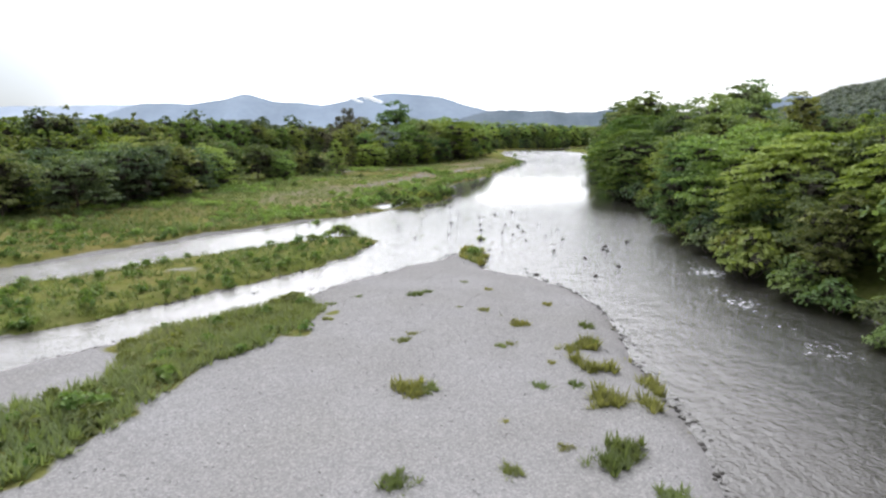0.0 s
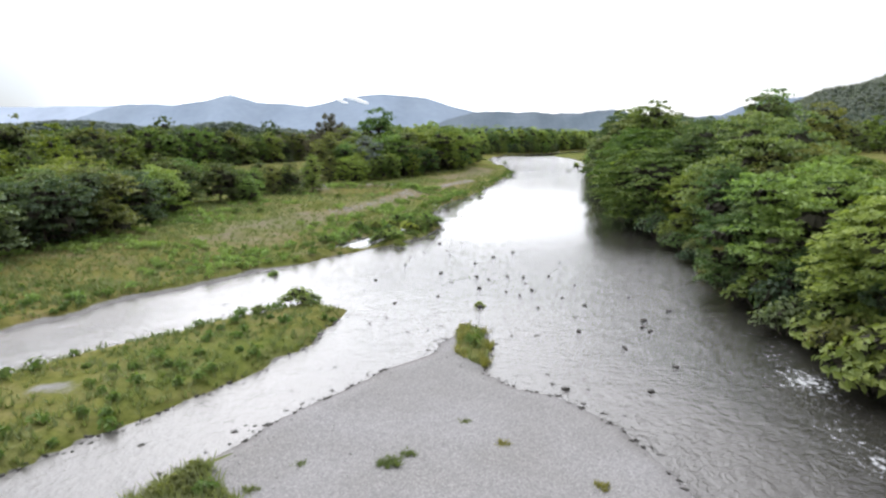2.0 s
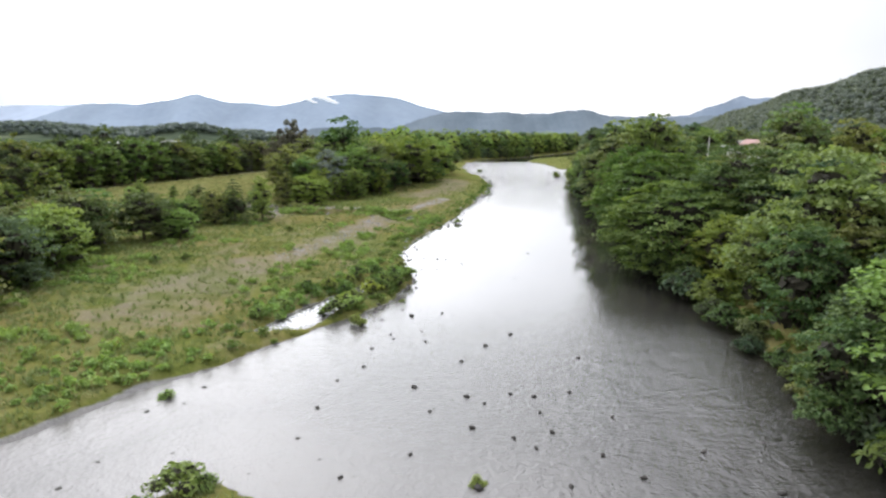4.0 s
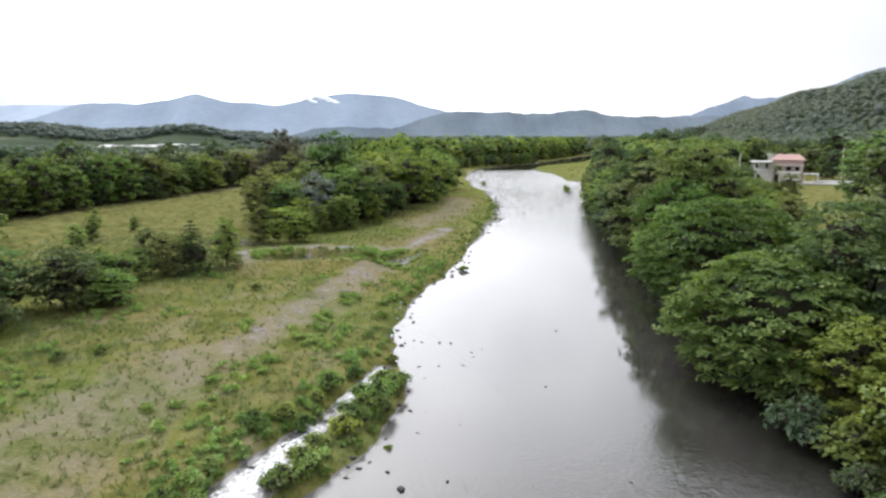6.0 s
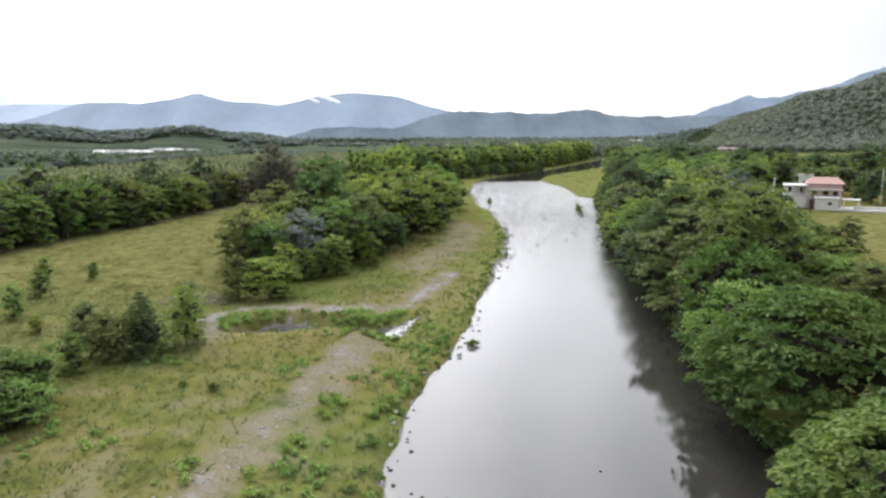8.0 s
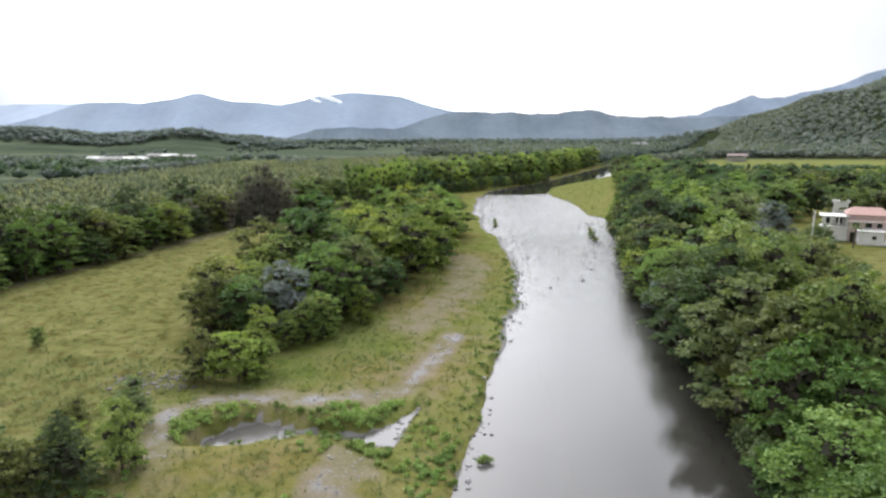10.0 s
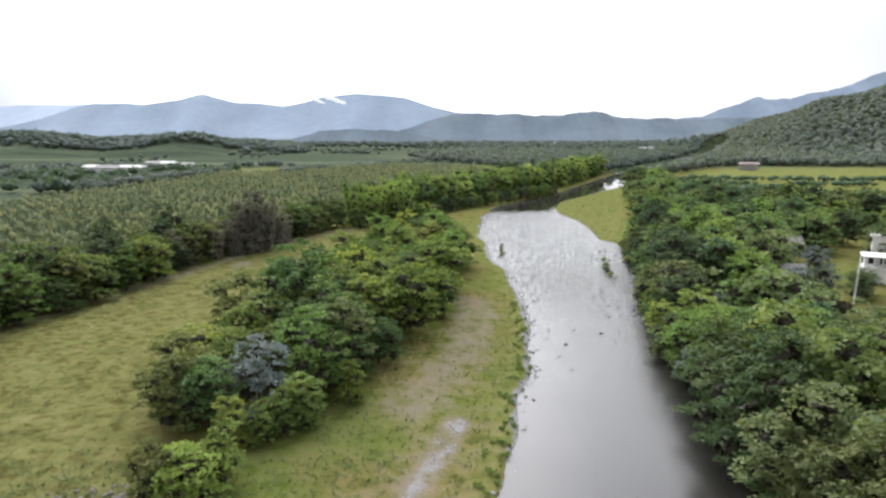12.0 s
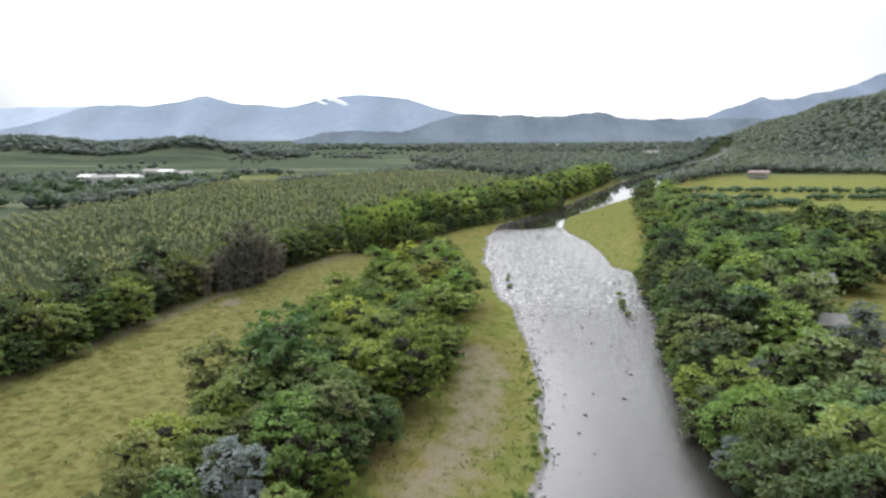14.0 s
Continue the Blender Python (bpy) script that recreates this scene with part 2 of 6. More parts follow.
GROUND, WATER = ground_material(), water_material()
LEAF_MID = leaf_material("leaves_green", (0.062, 0.104, 0.042), (0.258, 0.326, 0.140))
LEAF_DARK = leaf_material("leaves_dark", (0.044, 0.070, 0.046), (0.166, 0.218, 0.130))
LEAF_BRIGHT = leaf_material("leaves_bright", (0.095, 0.148, 0.042), (0.345, 0.415, 0.140))
LEAF_OLIVE = leaf_material("leaves_olive", (0.080, 0.106, 0.050), (0.268, 0.296, 0.145))
LEAF_FRESH = leaf_material("leaves_fresh_green", (0.165, 0.240, 0.060), (0.360, 0.460, 0.150), 0.3, 0.3)
LEAF_RAIN = leaf_material("leaves_rain_tree", (0.076, 0.126, 0.038), (0.298, 0.370, 0.118), 0.3, 0.5)
LEAF_GREY = leaf_material("leaves_grey", (0.112, 0.140, 0.146), (0.295, 0.336, 0.345), 0.2, 0.2)
LEAF_BAMBOO = leaf_material("leaves_bamboo", (0.140, 0.200, 0.060), (0.350, 0.450, 0.160), 0.3, 0.5)
LEAF_PALM = leaf_material("leaves_plantation", (0.105, 0.126, 0.108), (0.480, 0.495, 0.420))
GRASS_BLADE = leaf_material("grass_blades", (0.135, 0.148, 0.060), (0.280, 0.278, 0.142))
BARK = plain("bark", (0.06, 0.048, 0.038), (0.15, 0.125, 0.10), 2.0, relief=0.03)
STONE = plain("river_stone", (0.22, 0.218, 0.215), (0.36, 0.356, 0.35), 2.5)
STONE_WET = plain("wet_stone", (0.030, 0.028, 0.026), (0.075, 0.070, 0.064), 2.5, 0.75, 0.15)

TUFT_BLADE = leaf_material("tuft_blades", (0.132, 0.144, 0.062), (0.296, 0.302, 0.160))
# twig-dark colour that paints the shade of the gaps inside crowns
CROWN_SHADE = plain("crown_gap_shade", (0.026, 0.025, 0.016), (0.060, 0.054, 0.036), 1.5, relief=0.05)
LEAF_GREYBROWN = leaf_material("leaves_casuarina", (0.150, 0.142, 0.130), (0.350, 0.326, 0.298), 0.2, 0.25)
# far leaves: bluish grey of the air's haze mixed into both greens
LEAF_FAR_HAZED = leaf_material("leaves_distant_hazed", (0.098, 0.122, 0.118), (0.150, 0.176, 0.162), 0.3, 0.4)
LEAF_HILL_HAZED = leaf_material("leaves_hillside_hazed", (0.118, 0.146, 0.142), (0.176, 0.206, 0.190), 0.3, 0.4)
STONE_BROWN = plain("field_stone", (0.11, 0.10, 0.088), (0.22, 0.205, 0.188), 2.5)
WALL_PINK = plain("pink_plaster", (0.52, 0.42, 0.40), (0.62, 0.52, 0.49), 0.8, relief=0.01)
WALL_WHITE = plain("white_plaster", (0.62, 0.62, 0.605), (0.78, 0.775, 0.76), 0.8, relief=0.01)
ROOF_TILE = plain("terracotta", (0.36, 0.22, 0.19), (0.46, 0.31, 0.28), 1.5)
ROOF_FADED = plain("faded_brown_roofing", (0.22, 0.17, 0.16), (0.30, 0.24, 0.23), 1.0, 0.85)
ROOF_GREY = plain("grey_sheet_metal", (0.24, 0.235, 0.23), (0.36, 0.35, 0.34), 1.0, 0.8)
GLASS = plain("dark_window_glass", (0.015, 0.017, 0.02), (0.03, 0.033, 0.036), 1.0, 0.1, 0.5, 0.001)
CLOUD_GLOW = plain("cloud_white_glow", (0.80, 0.82, 0.85), (0.88, 0.89, 0.9), 0.02, 1.0, 0.0, 1)
# ranges and hills: the blue of distance haze is in these base colours
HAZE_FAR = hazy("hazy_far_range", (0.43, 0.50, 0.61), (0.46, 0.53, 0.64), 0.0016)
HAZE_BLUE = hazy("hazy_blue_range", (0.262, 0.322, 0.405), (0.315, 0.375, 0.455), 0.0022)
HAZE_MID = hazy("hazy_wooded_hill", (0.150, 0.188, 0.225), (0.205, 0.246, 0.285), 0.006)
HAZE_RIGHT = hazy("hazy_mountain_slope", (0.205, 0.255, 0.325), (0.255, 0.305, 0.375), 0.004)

# added emission whitens the side of the clouds turned from the sun
CLOUD_GLOW.node_tree.nodes["Principled BSDF"].inputs["Emission Color"].default_value = (1, 1, 1, 1)
CLOUD_GLOW.node_tree.nodes["Principled BSDF"].inputs["Emission Strength"].default_value = 0.45

# ---- plan of the river: shorelines in metres ----
LEFT_SHORE = [(-120, 2), (-60, 15), (-38, 27), (-24, 34), (-21.8, 37), (-20.5, 39.6), (-18.9, 42.2), (-16.2, 47.8), (-13.4, 51.6), (-10.3, 56), (-7, 61), (-3, 66.5), (-0.5, 70.5), (1.3, 78.5),
              (0.3, 84), (0.5, 91), (1.4, 96.4), (3.0, 102), (5.1, 108.2), (6.5, 113), (9.6, 124.7), (11.7, 134.7), (14.3, 145), (18.7, 161.5), (21.3, 175), (22.8, 190), (23.2, 210), (23.0, 236), (24.4, 274), (29, 309),
              (37, 345), (74, 403), (157, 568), (330, 860), (520, 1180)]
RIGHT_SHORE = [(545, 1180), (345, 835), (188, 564), (128, 458), (99, 413), (70, 368), (60, 336), (60, 320), (61, 303), (60, 285), (57, 262), (61, 251),
               (58, 240), (51, 212), (44, 186), (39, 164), (35, 146), (32, 126), (29.7, 115), (27.2, 104), (25, 92), (22.8, 77), (20.8, 63), (18.8, 50),
               (17.8, 42), (16.8, 33), (16.4, 24), (15.8, 12), (14.5, -10), (12, -40), (10, -160)]
BAR = [(5, 0), (5.6, 12), (6.0, 15), (6.2, 19), (6.4, 24), (6.5, 27), (5.9, 30), (4.5, 32.6), (3, 33.5), (2.1, 35), (2.6, 39), (2.4, 41.5), (1.2, 41),
       (0, 37.5), (-2, 35.5), (-4.5, 31.8), (-6.5, 28.3), (-8.5, 25.2), (-10.6, 22.6), (-12.2, 20.8), (-15, 17), (-22, 10), (-35, 0), (-60, -14), (-120, -40),
       (-120, -160), (1, -160), (4, -20)]
SPIT = [(-4.3, 44.6), (-6.6, 46.4), (-9, 44), (-10.9, 42.2), (-13.1, 39.5), (-15.2, 37.2), (-16.8, 34.4), (-18.8, 31.8), (-22, 29), (-34, 19), (-60, 8), (-120, -12), (-120, -26), (-60, -2), (-38, 6),
        (-24, 15), (-17, 20.8), (-14.5, 23.4), (-12.3, 26.4), (-10.5, 29.3), (-9, 31.4), (-7.1, 34.3), (-5.5, 38), (-4.6, 42.5)]
POOL = [(-14.3, 115.3), (-13.8, 117.6), (-12.3, 119.4), (-10.4, 120.6), (-9.2, 120.2), (-6.8, 118.7), (-3.1, 117.5), (-2.0, 117.5), (0.8, 119.4), (3.0, 122.4), (1.7, 118.2), (0.9, 115.2), (-0.6, 115.9), (-3.0, 116.5), (-6.5, 116.9), (-8.9, 116.1), (-11.6, 115.3)]
INLET = [(-8.6, 63.5), (-7.4, 66.4), (-6.3, 69.3), (-4.7, 72.1), (-3.4, 73.9), (-2.8, 76.3), (-1.7, 78.8), (-0.6, 82.0), (0.2, 81.7), (-1.1, 77.9), (-2.0, 76.0), (-2.6, 73.8), (-3.6, 71.2), (-4.2, 68.6), (-4.7, 66.3), (-5.6, 64)]
PASTURE = [(-75, 110), (-35, 100), (-24, 112), (-20, 128), (-22, 150), (-23, 180), (-18, 205), (-6, 240), (14, 285), (0, 292), (-15, 279), (-29, 253), (-37, 230),
           (-45, 209), (-53, 182), (-64, 150)]
RIVER = LEFT_SHORE + RIGHT_SHORE + [(-120, -160)]


def wavy(points, seed, amount, step):
    """The outline with more points on it, swung a little from side to side; step grows with the distance."""
    rnd, out = random.Random(seed), []
    for (ax, ay), (bx, by) in zip(points, points[1:] + points[:1]):
        d = math.hypot(bx - ax, by - ay)
        k = max(1, int(d / (step * max(1, ay / 60)))) if abs(ay) < 320 and abs(ax) < 60 else 1
        for i in range(k):
            f = i / k
            s = amount * min(2.2, max(1, ay / 90)) * min(1, d / 6) * rnd.uniform(-1, 1) * (1 if i else 0.3)
            out.append((ax + (bx - ax) * f - (by - ay) / d * s, ay + (by - ay) * f + (bx - ax) / d * s))
    return out


def seg_distance(x, y, points, closed=True):
    d = np.full(np.shape(x), 1e9)
    ends = points[1:] + points[:1] if closed else points[1:]
    for (ax, ay), (bx, by) in zip(points, ends):
        ex, ey = bx - ax, by - ay
        f = np.clip(((x - ax) * ex + (y - ay) * ey) / (ex * ex + ey * ey + 1e-12), 0, 1)
        d = np.minimum(d, np.hypot(x - ax - f * ex, y - ay - f * ey))
    return d


def inside(x, y, points):
    c = np.zeros(np.shape(x), bool)
    for (ax, ay), (bx, by) in zip(points, points[1:] + points[:1]):
        if ay != by:
            c ^= ((ay > y) != (by > y)) & (x < (bx - ax) * (y - ay) / (by - ay) + ax)
    return c


def signed(x, y, points):
    """Metres to the outline, positive inside."""
    return np.where(inside(x, y, points), 1, -1) * seg_distance(x, y, points)


RIVER_W, BAR_W, SPIT_W = wavy(RIVER, 1, 0.45, 1.6), wavy(BAR, 2, 0.3, 1.2), wavy(SPIT, 3, 0.35, 1.3)


def land(x, y):
    """Metres from the water's edge: positive on land."""
    x, y = np.asarray(x, float), np.asarray(y, float)
    d = -signed(x, y, RIVER_W)
    d = np.maximum(d, np.maximum(signed(x, y, BAR_W), signed(x, y, SPIT_W)))
    d = np.minimum(d, -signed(x, y, POOL))
    return np.minimum(d, -signed(x, y, INLET))


def soft(a, b, v):
    f = np.clip((v - a) / (b - a), 0, 1)
    return f * f * (3 - 2 * f)


def ripple(x, y, seed=0.0):
    """Cheap smooth unevenness, about -1 to 1."""
    s = seed * 7.3
    return (np.sin(x * 1.31 + y * 0.77 + s) * np.sin(y * 1.13 - x * 0.53 + 2 * s) + 0.6 * np.sin(x * 2.9 - y * 1.7 + s) * np.sin(y * 2.3 + x * 1.9)
            + 0.4 * np.sin(x * 0.31 + s) * np.cos(y * 0.27 - s))


def hill(x, y):
    """The wooded hill beyond the right bank."""
    top = np.interp(x, [320, 400, 450, 495, 535, 570, 600, 800, 1200, 2200], [0, 3, 15, 33, 49, 62, 74, 116, 165, 190])
    mid = np.interp(x, [280, 600, 1200], [860, 880, 980])
    fall = np.where(y < mid, soft(-380, 0, y - mid), soft(650, 0, y - mid))
    return top * fall * (1 + 0.05 * np.sin(x * 0.021 + y * 0.013) + 0.04 * np.sin(x * 0.05 - y * 0.04))


def low_hills(x, y):
    """Low wooded hills at the edge of the plain."""
    out = 0 * x
    for hx, hy, wx, wy, top in ((-820, 1150, 200, 150, 30), (-570, 1100, 150, 120, 27), (-420, 1150, 120, 120, 20), (-335, 1110, 90, 100, 25), (-255, 1140, 75, 100, 15)):
        out = np.maximum(out, top * np.exp(-((x - hx) / wx) ** 2 - ((y - hy) / wy) ** 2))
    return out * soft(1.5, 4, out)


def height(x, y):
    """The ground's height; the water stands at 0."""
    x, y = np.asarray(x, float), np.asarray(y, float)
    d = land(x, y)
    right = soft(0, 6, x - np.interp(y, [-160, -10, 12, 63, 126, 186, 251, 368, 564, 1180], [10, 14, 15.5, 20, 31, 44, 61, 75, 190, 545]) + 1)
    near_bar = soft(0, 3, np.maximum(signed(x, y, BAR), signed(x, y, SPIT)))
    h_left = 0.35 * soft(0, 1.2, d) + 0.5 * soft(1, 14, d) + 0.7 * soft(15, 60, d)
    h_right = 0.7 * soft(0, 1.5, d) + 1.3 * soft(0.5, 7, d) + 2.6 * soft(5, 40, d)
    isle = soft(0, 6, signed(x, y, [(50, 245), (64, 256), (80, 314), (92, 360), (128, 455), (60, 400), (45, 330)]))
    h_right = h_right * (1 - isle) + 0.5 * soft(0, 3, d) * isle
    h = h_left * (1 - right) + h_right * right
    h = h * (1 - near_bar) + (0.22 * soft(0, 1.5, d) + 0.25 * soft(1, 6, d)) * near_bar
    pasture_lumps = 0.34 * np.maximum(0, ripple(x * 0.75, y * 0.6, 2)) * soft(0, 4, signed(x, y, PASTURE)) * (1 - right)
    lumps = (0.05 * ripple(x, y) + 0.03 * ripple(2.3 * x, 2.1 * y, 1)) * soft(0.3, 3, d) * (1 - 0.7 * near_bar) + pasture_lumps
    levee = 0.75 * soft(0.1, 1.0, -signed(x, y, POOL)) * soft(10, 2.5, seg_distance(x, y, POOL)) * soft(0, -4, x)
    return np.where(d > 0, h + levee + lumps + hill(x, y) + low_hills(x, y), -0.9 * soft(0, 3.5, -d) - 0.03)


# ---- mesh helpers ----
def mesh_of(name, verts, tris, mat, smooth=False):
    """A mesh from arrays of places and triangles."""
    me = bpy.data.meshes.new(name)
    verts, tris = np.asarray(verts, np.float32), np.asarray(tris, np.int32)
    me.vertices.add(len(verts))
    me.vertices.foreach_set("co", verts.ravel())
    me.loops.add(tris.size)
    me.loops.foreach_set("vertex_index", tris.ravel())
    me.polygons.add(len(tris))
    me.polygons.foreach_set("loop_start", np.arange(0, tris.size, 3, dtype=np.int32))
    me.polygons.foreach_set("use_smooth", np.full(len(tris), smooth))
    me.update(calc_edges=True)
    me.materials.append(mat)
    return me


def joined(parts):
    """One pair of arrays from many pairs of places and triangles."""
    vs, ts, k = [], [], 0
    for v, t in parts:
        vs.append(v)
        ts.append(np.asarray(t) + k)
        k += len(v)
    return np.concatenate(vs), np.concatenate(ts)


def sheet(name, xs, ys, zf, mat, attributes, smooth=True):
    gx, gy = np.meshgrid(xs, ys)
    x, y = gx.ravel(), gy.ravel()
    w, hgt = len(xs), len(ys)
    i = (np.arange(hgt - 1)[:, None] * w + np.arange(w - 1)).ravel()
    tris = np.concatenate([np.stack([i, i + 1, i + w + 1], 1), np.stack([i, i + w + 1, i + w], 1)])
    me = mesh_of(name, np.stack([x, y, zf(x, y)], 1), tris, mat, smooth)
    for key, f in attributes.items():
        a = me.attributes.new(key, "FLOAT", "POINT")
        a.data.foreach_set("value", np.asarray(f(x, y), np.float32))
    return new(name, me)


def spaced(*stretches):
    """Grid lines: stretches of (start, end, first step, last step)."""
    out = []
    for a, b, s0, s1 in stretches:
        v = a
        while v < b:
            out.append(v)
            v += s0 + (s1 - s0) * (v - a) / (b - a)
    return np.array(out + [stretches[-1][1]])


# ---- ground cover by place ----
BAR_WEEDS = [(-9.5, 10), (-8, 12), (-7.5, 14), (-7.2, 16), (-7, 18), (-5.6, 20.5), (-5, 22.5), (-4.6, 25.5), (-6.3, 27.8), (-8.5, 24.7), (-10.2, 22.4), (-10.3, 20.5),
             (-9.7, 18.8), (-9.3, 17.2), (-10.6, 15.4), (-14, 10)]
BAR_GREEN = [(5.1, 22.4), (6.1, 22.3), (6.2, 20), (6.1, 17.2), (5.3, 15.4), (4.1, 15.1), (3.6, 15.7), (4.4, 17.6), (3.9, 19.5)]
BAR_TIP = [(1.0, 36.2), (2.2, 35.6), (2.7, 39), (2.4, 41.4), (1.3, 41)]
TRACK = [(-10.5, 84), (-9.4, 87), (-8.4, 90.5), (-7.0, 96), (-5.4, 102), (-3.5, 108), (-2.4, 112)]
WORN = [(-17, 66), (-16.5, 71), (-15, 75.5), (-12.5, 79.5), (-10.5, 84)]
COBBLES = [(-16.6, 113.3), (-17.2, 117), (-17.6, 120.3), (-15.5, 122.6), (-11.9, 123.7), (-7.8, 122.4), (-5.0, 122.6), (-1.6, 124.2), (1.8, 126.4), (3.4, 130.2), (5.3, 135), (7.8, 142.5)]
HEDGE_FOOT = [(-62, 152), (-53, 182), (-44.5, 209), (-36.5, 231), (-28, 254), (-14, 279)]
BEACH = [(3.0, 146), (6.5, 156), (10.5, 166), (13, 180), (13.5, 192)]
FLATS = [(-13.8, 65), (-14.6, 70), (-13.6, 77.5), (-11.4, 82.5)]


def gravel_at(x, y):
    d = land(x, y)
    on_bar = soft(-0.2, 0.3, signed(x, y, BAR))
    wx, wy = x + 0.55 * ripple(x * 1.3, y * 1.1, 3), y + 0.55 * ripple(y * 1.2, x * 1.4, 5)
    weeds = np.maximum(soft(-0.6, 0.7, signed(wx, wy, BAR_WEEDS)), np.maximum(0.62 * soft(-0.4, 0.5, signed(x, y, BAR_GREEN)) * soft(-0.2, 0.4, ripple(x * 1.5, y * 1.4, 8)), soft(-0.4, 0.4, signed(x, y, BAR_TIP))))
    g = on_bar * (1 - weeds)
    g = np.maximum(g, 0.50 * soft(2.2, 0.2, seg_distance(x + 0.5 * ripple(x, y, 4), y + 0.5 * ripple(y, x, 5), COBBLES, False)))
    g = np.maximum(g, 0.42 * soft(2.4, 0.2, seg_distance(x + 1.0 * ripple(x, y, 4), y + 0.7 * ripple(y, x, 5), TRACK, False)))
    g = np.maximum(g, 0.27 * soft(4.6, 0.8, seg_distance(x + 0.9 * ripple(x, y, 4), y + 0.9 * ripple(y, x, 5), BEACH, False)))
    g = np.maximum(g, 0.62 * soft(1.9, 0.6, seg_distance(x + 0.3 * ripple(x, y, 4), y, [(-16.5, 16.5), (-12.6, 18.2), (-11.2, 17.4)], False)))
    g = np.maximum(g, soft(0.6, 0.0, d) * soft(30, 60, y) * 0.45)
    g = np.maximum(g, 0.70 * soft(0.9, 0.3, d) * soft(33, 37, y) * soft(60, 54, y) * soft(-4, -8, x) * (1 - soft(-1, 0.5, signed(x, y, SPIT))))
    g = np.maximum(g, 0.58 * soft(1.5, 0.3, np.hypot((x + 13.2) / 1.3 + 0.3 * ripple(x, y), y - 33)))
    g = np.maximum(g, 0.66 * soft(2.0, 0.4, d + 0.5 * ripple(x * 0.4, y * 0.3, 7)) * soft(122, 145, y) * soft(335, 320, y) * soft(31, 29, x))
    return np.maximum(g, (d < 0.05) * 1.0)


def dry_at(x, y):
    d = 0.16 * soft(8, 2, seg_distance(x, y, [(-16, 66), (-16, 80), (-14, 90)], False))
    d = np.maximum(d, 0.42 * soft(6, 1.0, seg_distance(x + 1.3 * ripple(x * 0.5, y * 0.4, 4), y, BEACH, False)))
    d = np.maximum(d, 0.30 * soft(6.5, 1.0, seg_distance(x + 1.6 * ripple(x * 0.5, y * 0.5, 4), y, FLATS, False)))
    d = np.maximum(d, 0.24 * soft(0.2, 0.9, ripple(x * 0.33, y * 0.28, 14)) * soft(50, 58, y) * soft(112, 100, y) * soft(0, -5, x))
    d = np.maximum(d, 0.50 * soft(3.2, 0.8, seg_distance(x + 0.8 * ripple(x * 0.6, y * 0.6, 4), y, TRACK, False)))
    d = np.maximum(d, 0.40 * soft(4.8, 0.8, seg_distance(x + 1.6 * ripple(x * 0.5, y * 0.5, 4), y, WORN, False)))
    d = np.maximum(d, 0.5 * soft(2.6, 0.6, seg_distance(x, y + 0.6 * ripple(x * 0.6, y * 0.6, 4), COBBLES, False)))
    d = np.maximum(d, 0.42 * soft(3.5, 0.5, seg_distance(x + ripple(x * 0.4, y * 0.3, 6), y, HEDGE_FOOT, False)))
    d = np.maximum(d, 0.5 * soft(3, 1, np.hypot(x + 33 + ripple(x, y, 2), (y - 222) * 0.5)))
    return np.maximum(d, 0.2 * soft(8, 1, seg_distance(x, y, COBBLES, False)))


ROWS_OUT = [(-74, 205), (-58, 226), (-46, 248), (-36, 272), (-21, 296), (-8, 325), (10, 364), (50, 436), (80, 520), (55, 640), (-10, 668), (-84, 548), (-125, 545), (-128, 470), (-140, 395), (-150, 330), (-120, 262)]


# where the ground is painted dark as shade: under plantation and hill woods
def floor_shade_at(x, y):
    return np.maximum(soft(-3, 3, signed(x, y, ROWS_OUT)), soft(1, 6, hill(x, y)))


def pasture_at(x, y):
    lawn = soft(-6, 4, signed(x, y, [(58, 120), (100, 120), (130, 175), (66, 172), (56, 150)]))
    far = soft(-8, 8, signed(x, y, [(96, 305), (120, 352), (146, 420), (202, 513), (260, 580), (420, 560), (420, 300), (200, 318)])) * 0.15
    isle = soft(-4, 4, signed(x, y, [(55, 258), (64, 256), (80, 314), (92, 360), (128, 455), (95, 410), (62, 372), (55, 330)])) * 0.3
    return np.maximum(np.maximum(soft(-3, 3, signed(x, y, PASTURE)), lawn), np.maximum(far, isle))


PALE_FIELDS = [[(-165, 600), (-45, 655), (-30, 690), (-160, 640)], [(-350, 975), (-235, 985), (-225, 1040), (-290, 1065), (-355, 1035)]]


def lush_at(x, y):
    """Green grass: the field beyond the right bank, the low isle and the pale strips on the plain."""
    field = soft(-8, 8, signed(x, y, [(96, 305), (120, 352), (146, 420), (202, 513), (260, 580), (420, 560), (420, 300), (200, 318)])) * 0.75
    isle = soft(-4, 4, signed(x, y, [(55, 258), (64, 256), (80, 314), (92, 360), (128, 455), (95, 410), (62, 372), (55, 330)])) * 0.55
    out = np.maximum(field, isle)
    for p in PALE_FIELDS[:1]:
        out = np.maximum(out, soft(-3, 3, signed(x, y, p)))
    return np.maximum(out, 0.5 * soft(5, 1, land(x, y)) * soft(100, 130, y) * soft(30, 20, x))


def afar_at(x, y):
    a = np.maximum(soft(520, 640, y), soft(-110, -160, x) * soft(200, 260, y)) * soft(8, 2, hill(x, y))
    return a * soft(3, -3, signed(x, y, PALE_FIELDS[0]))


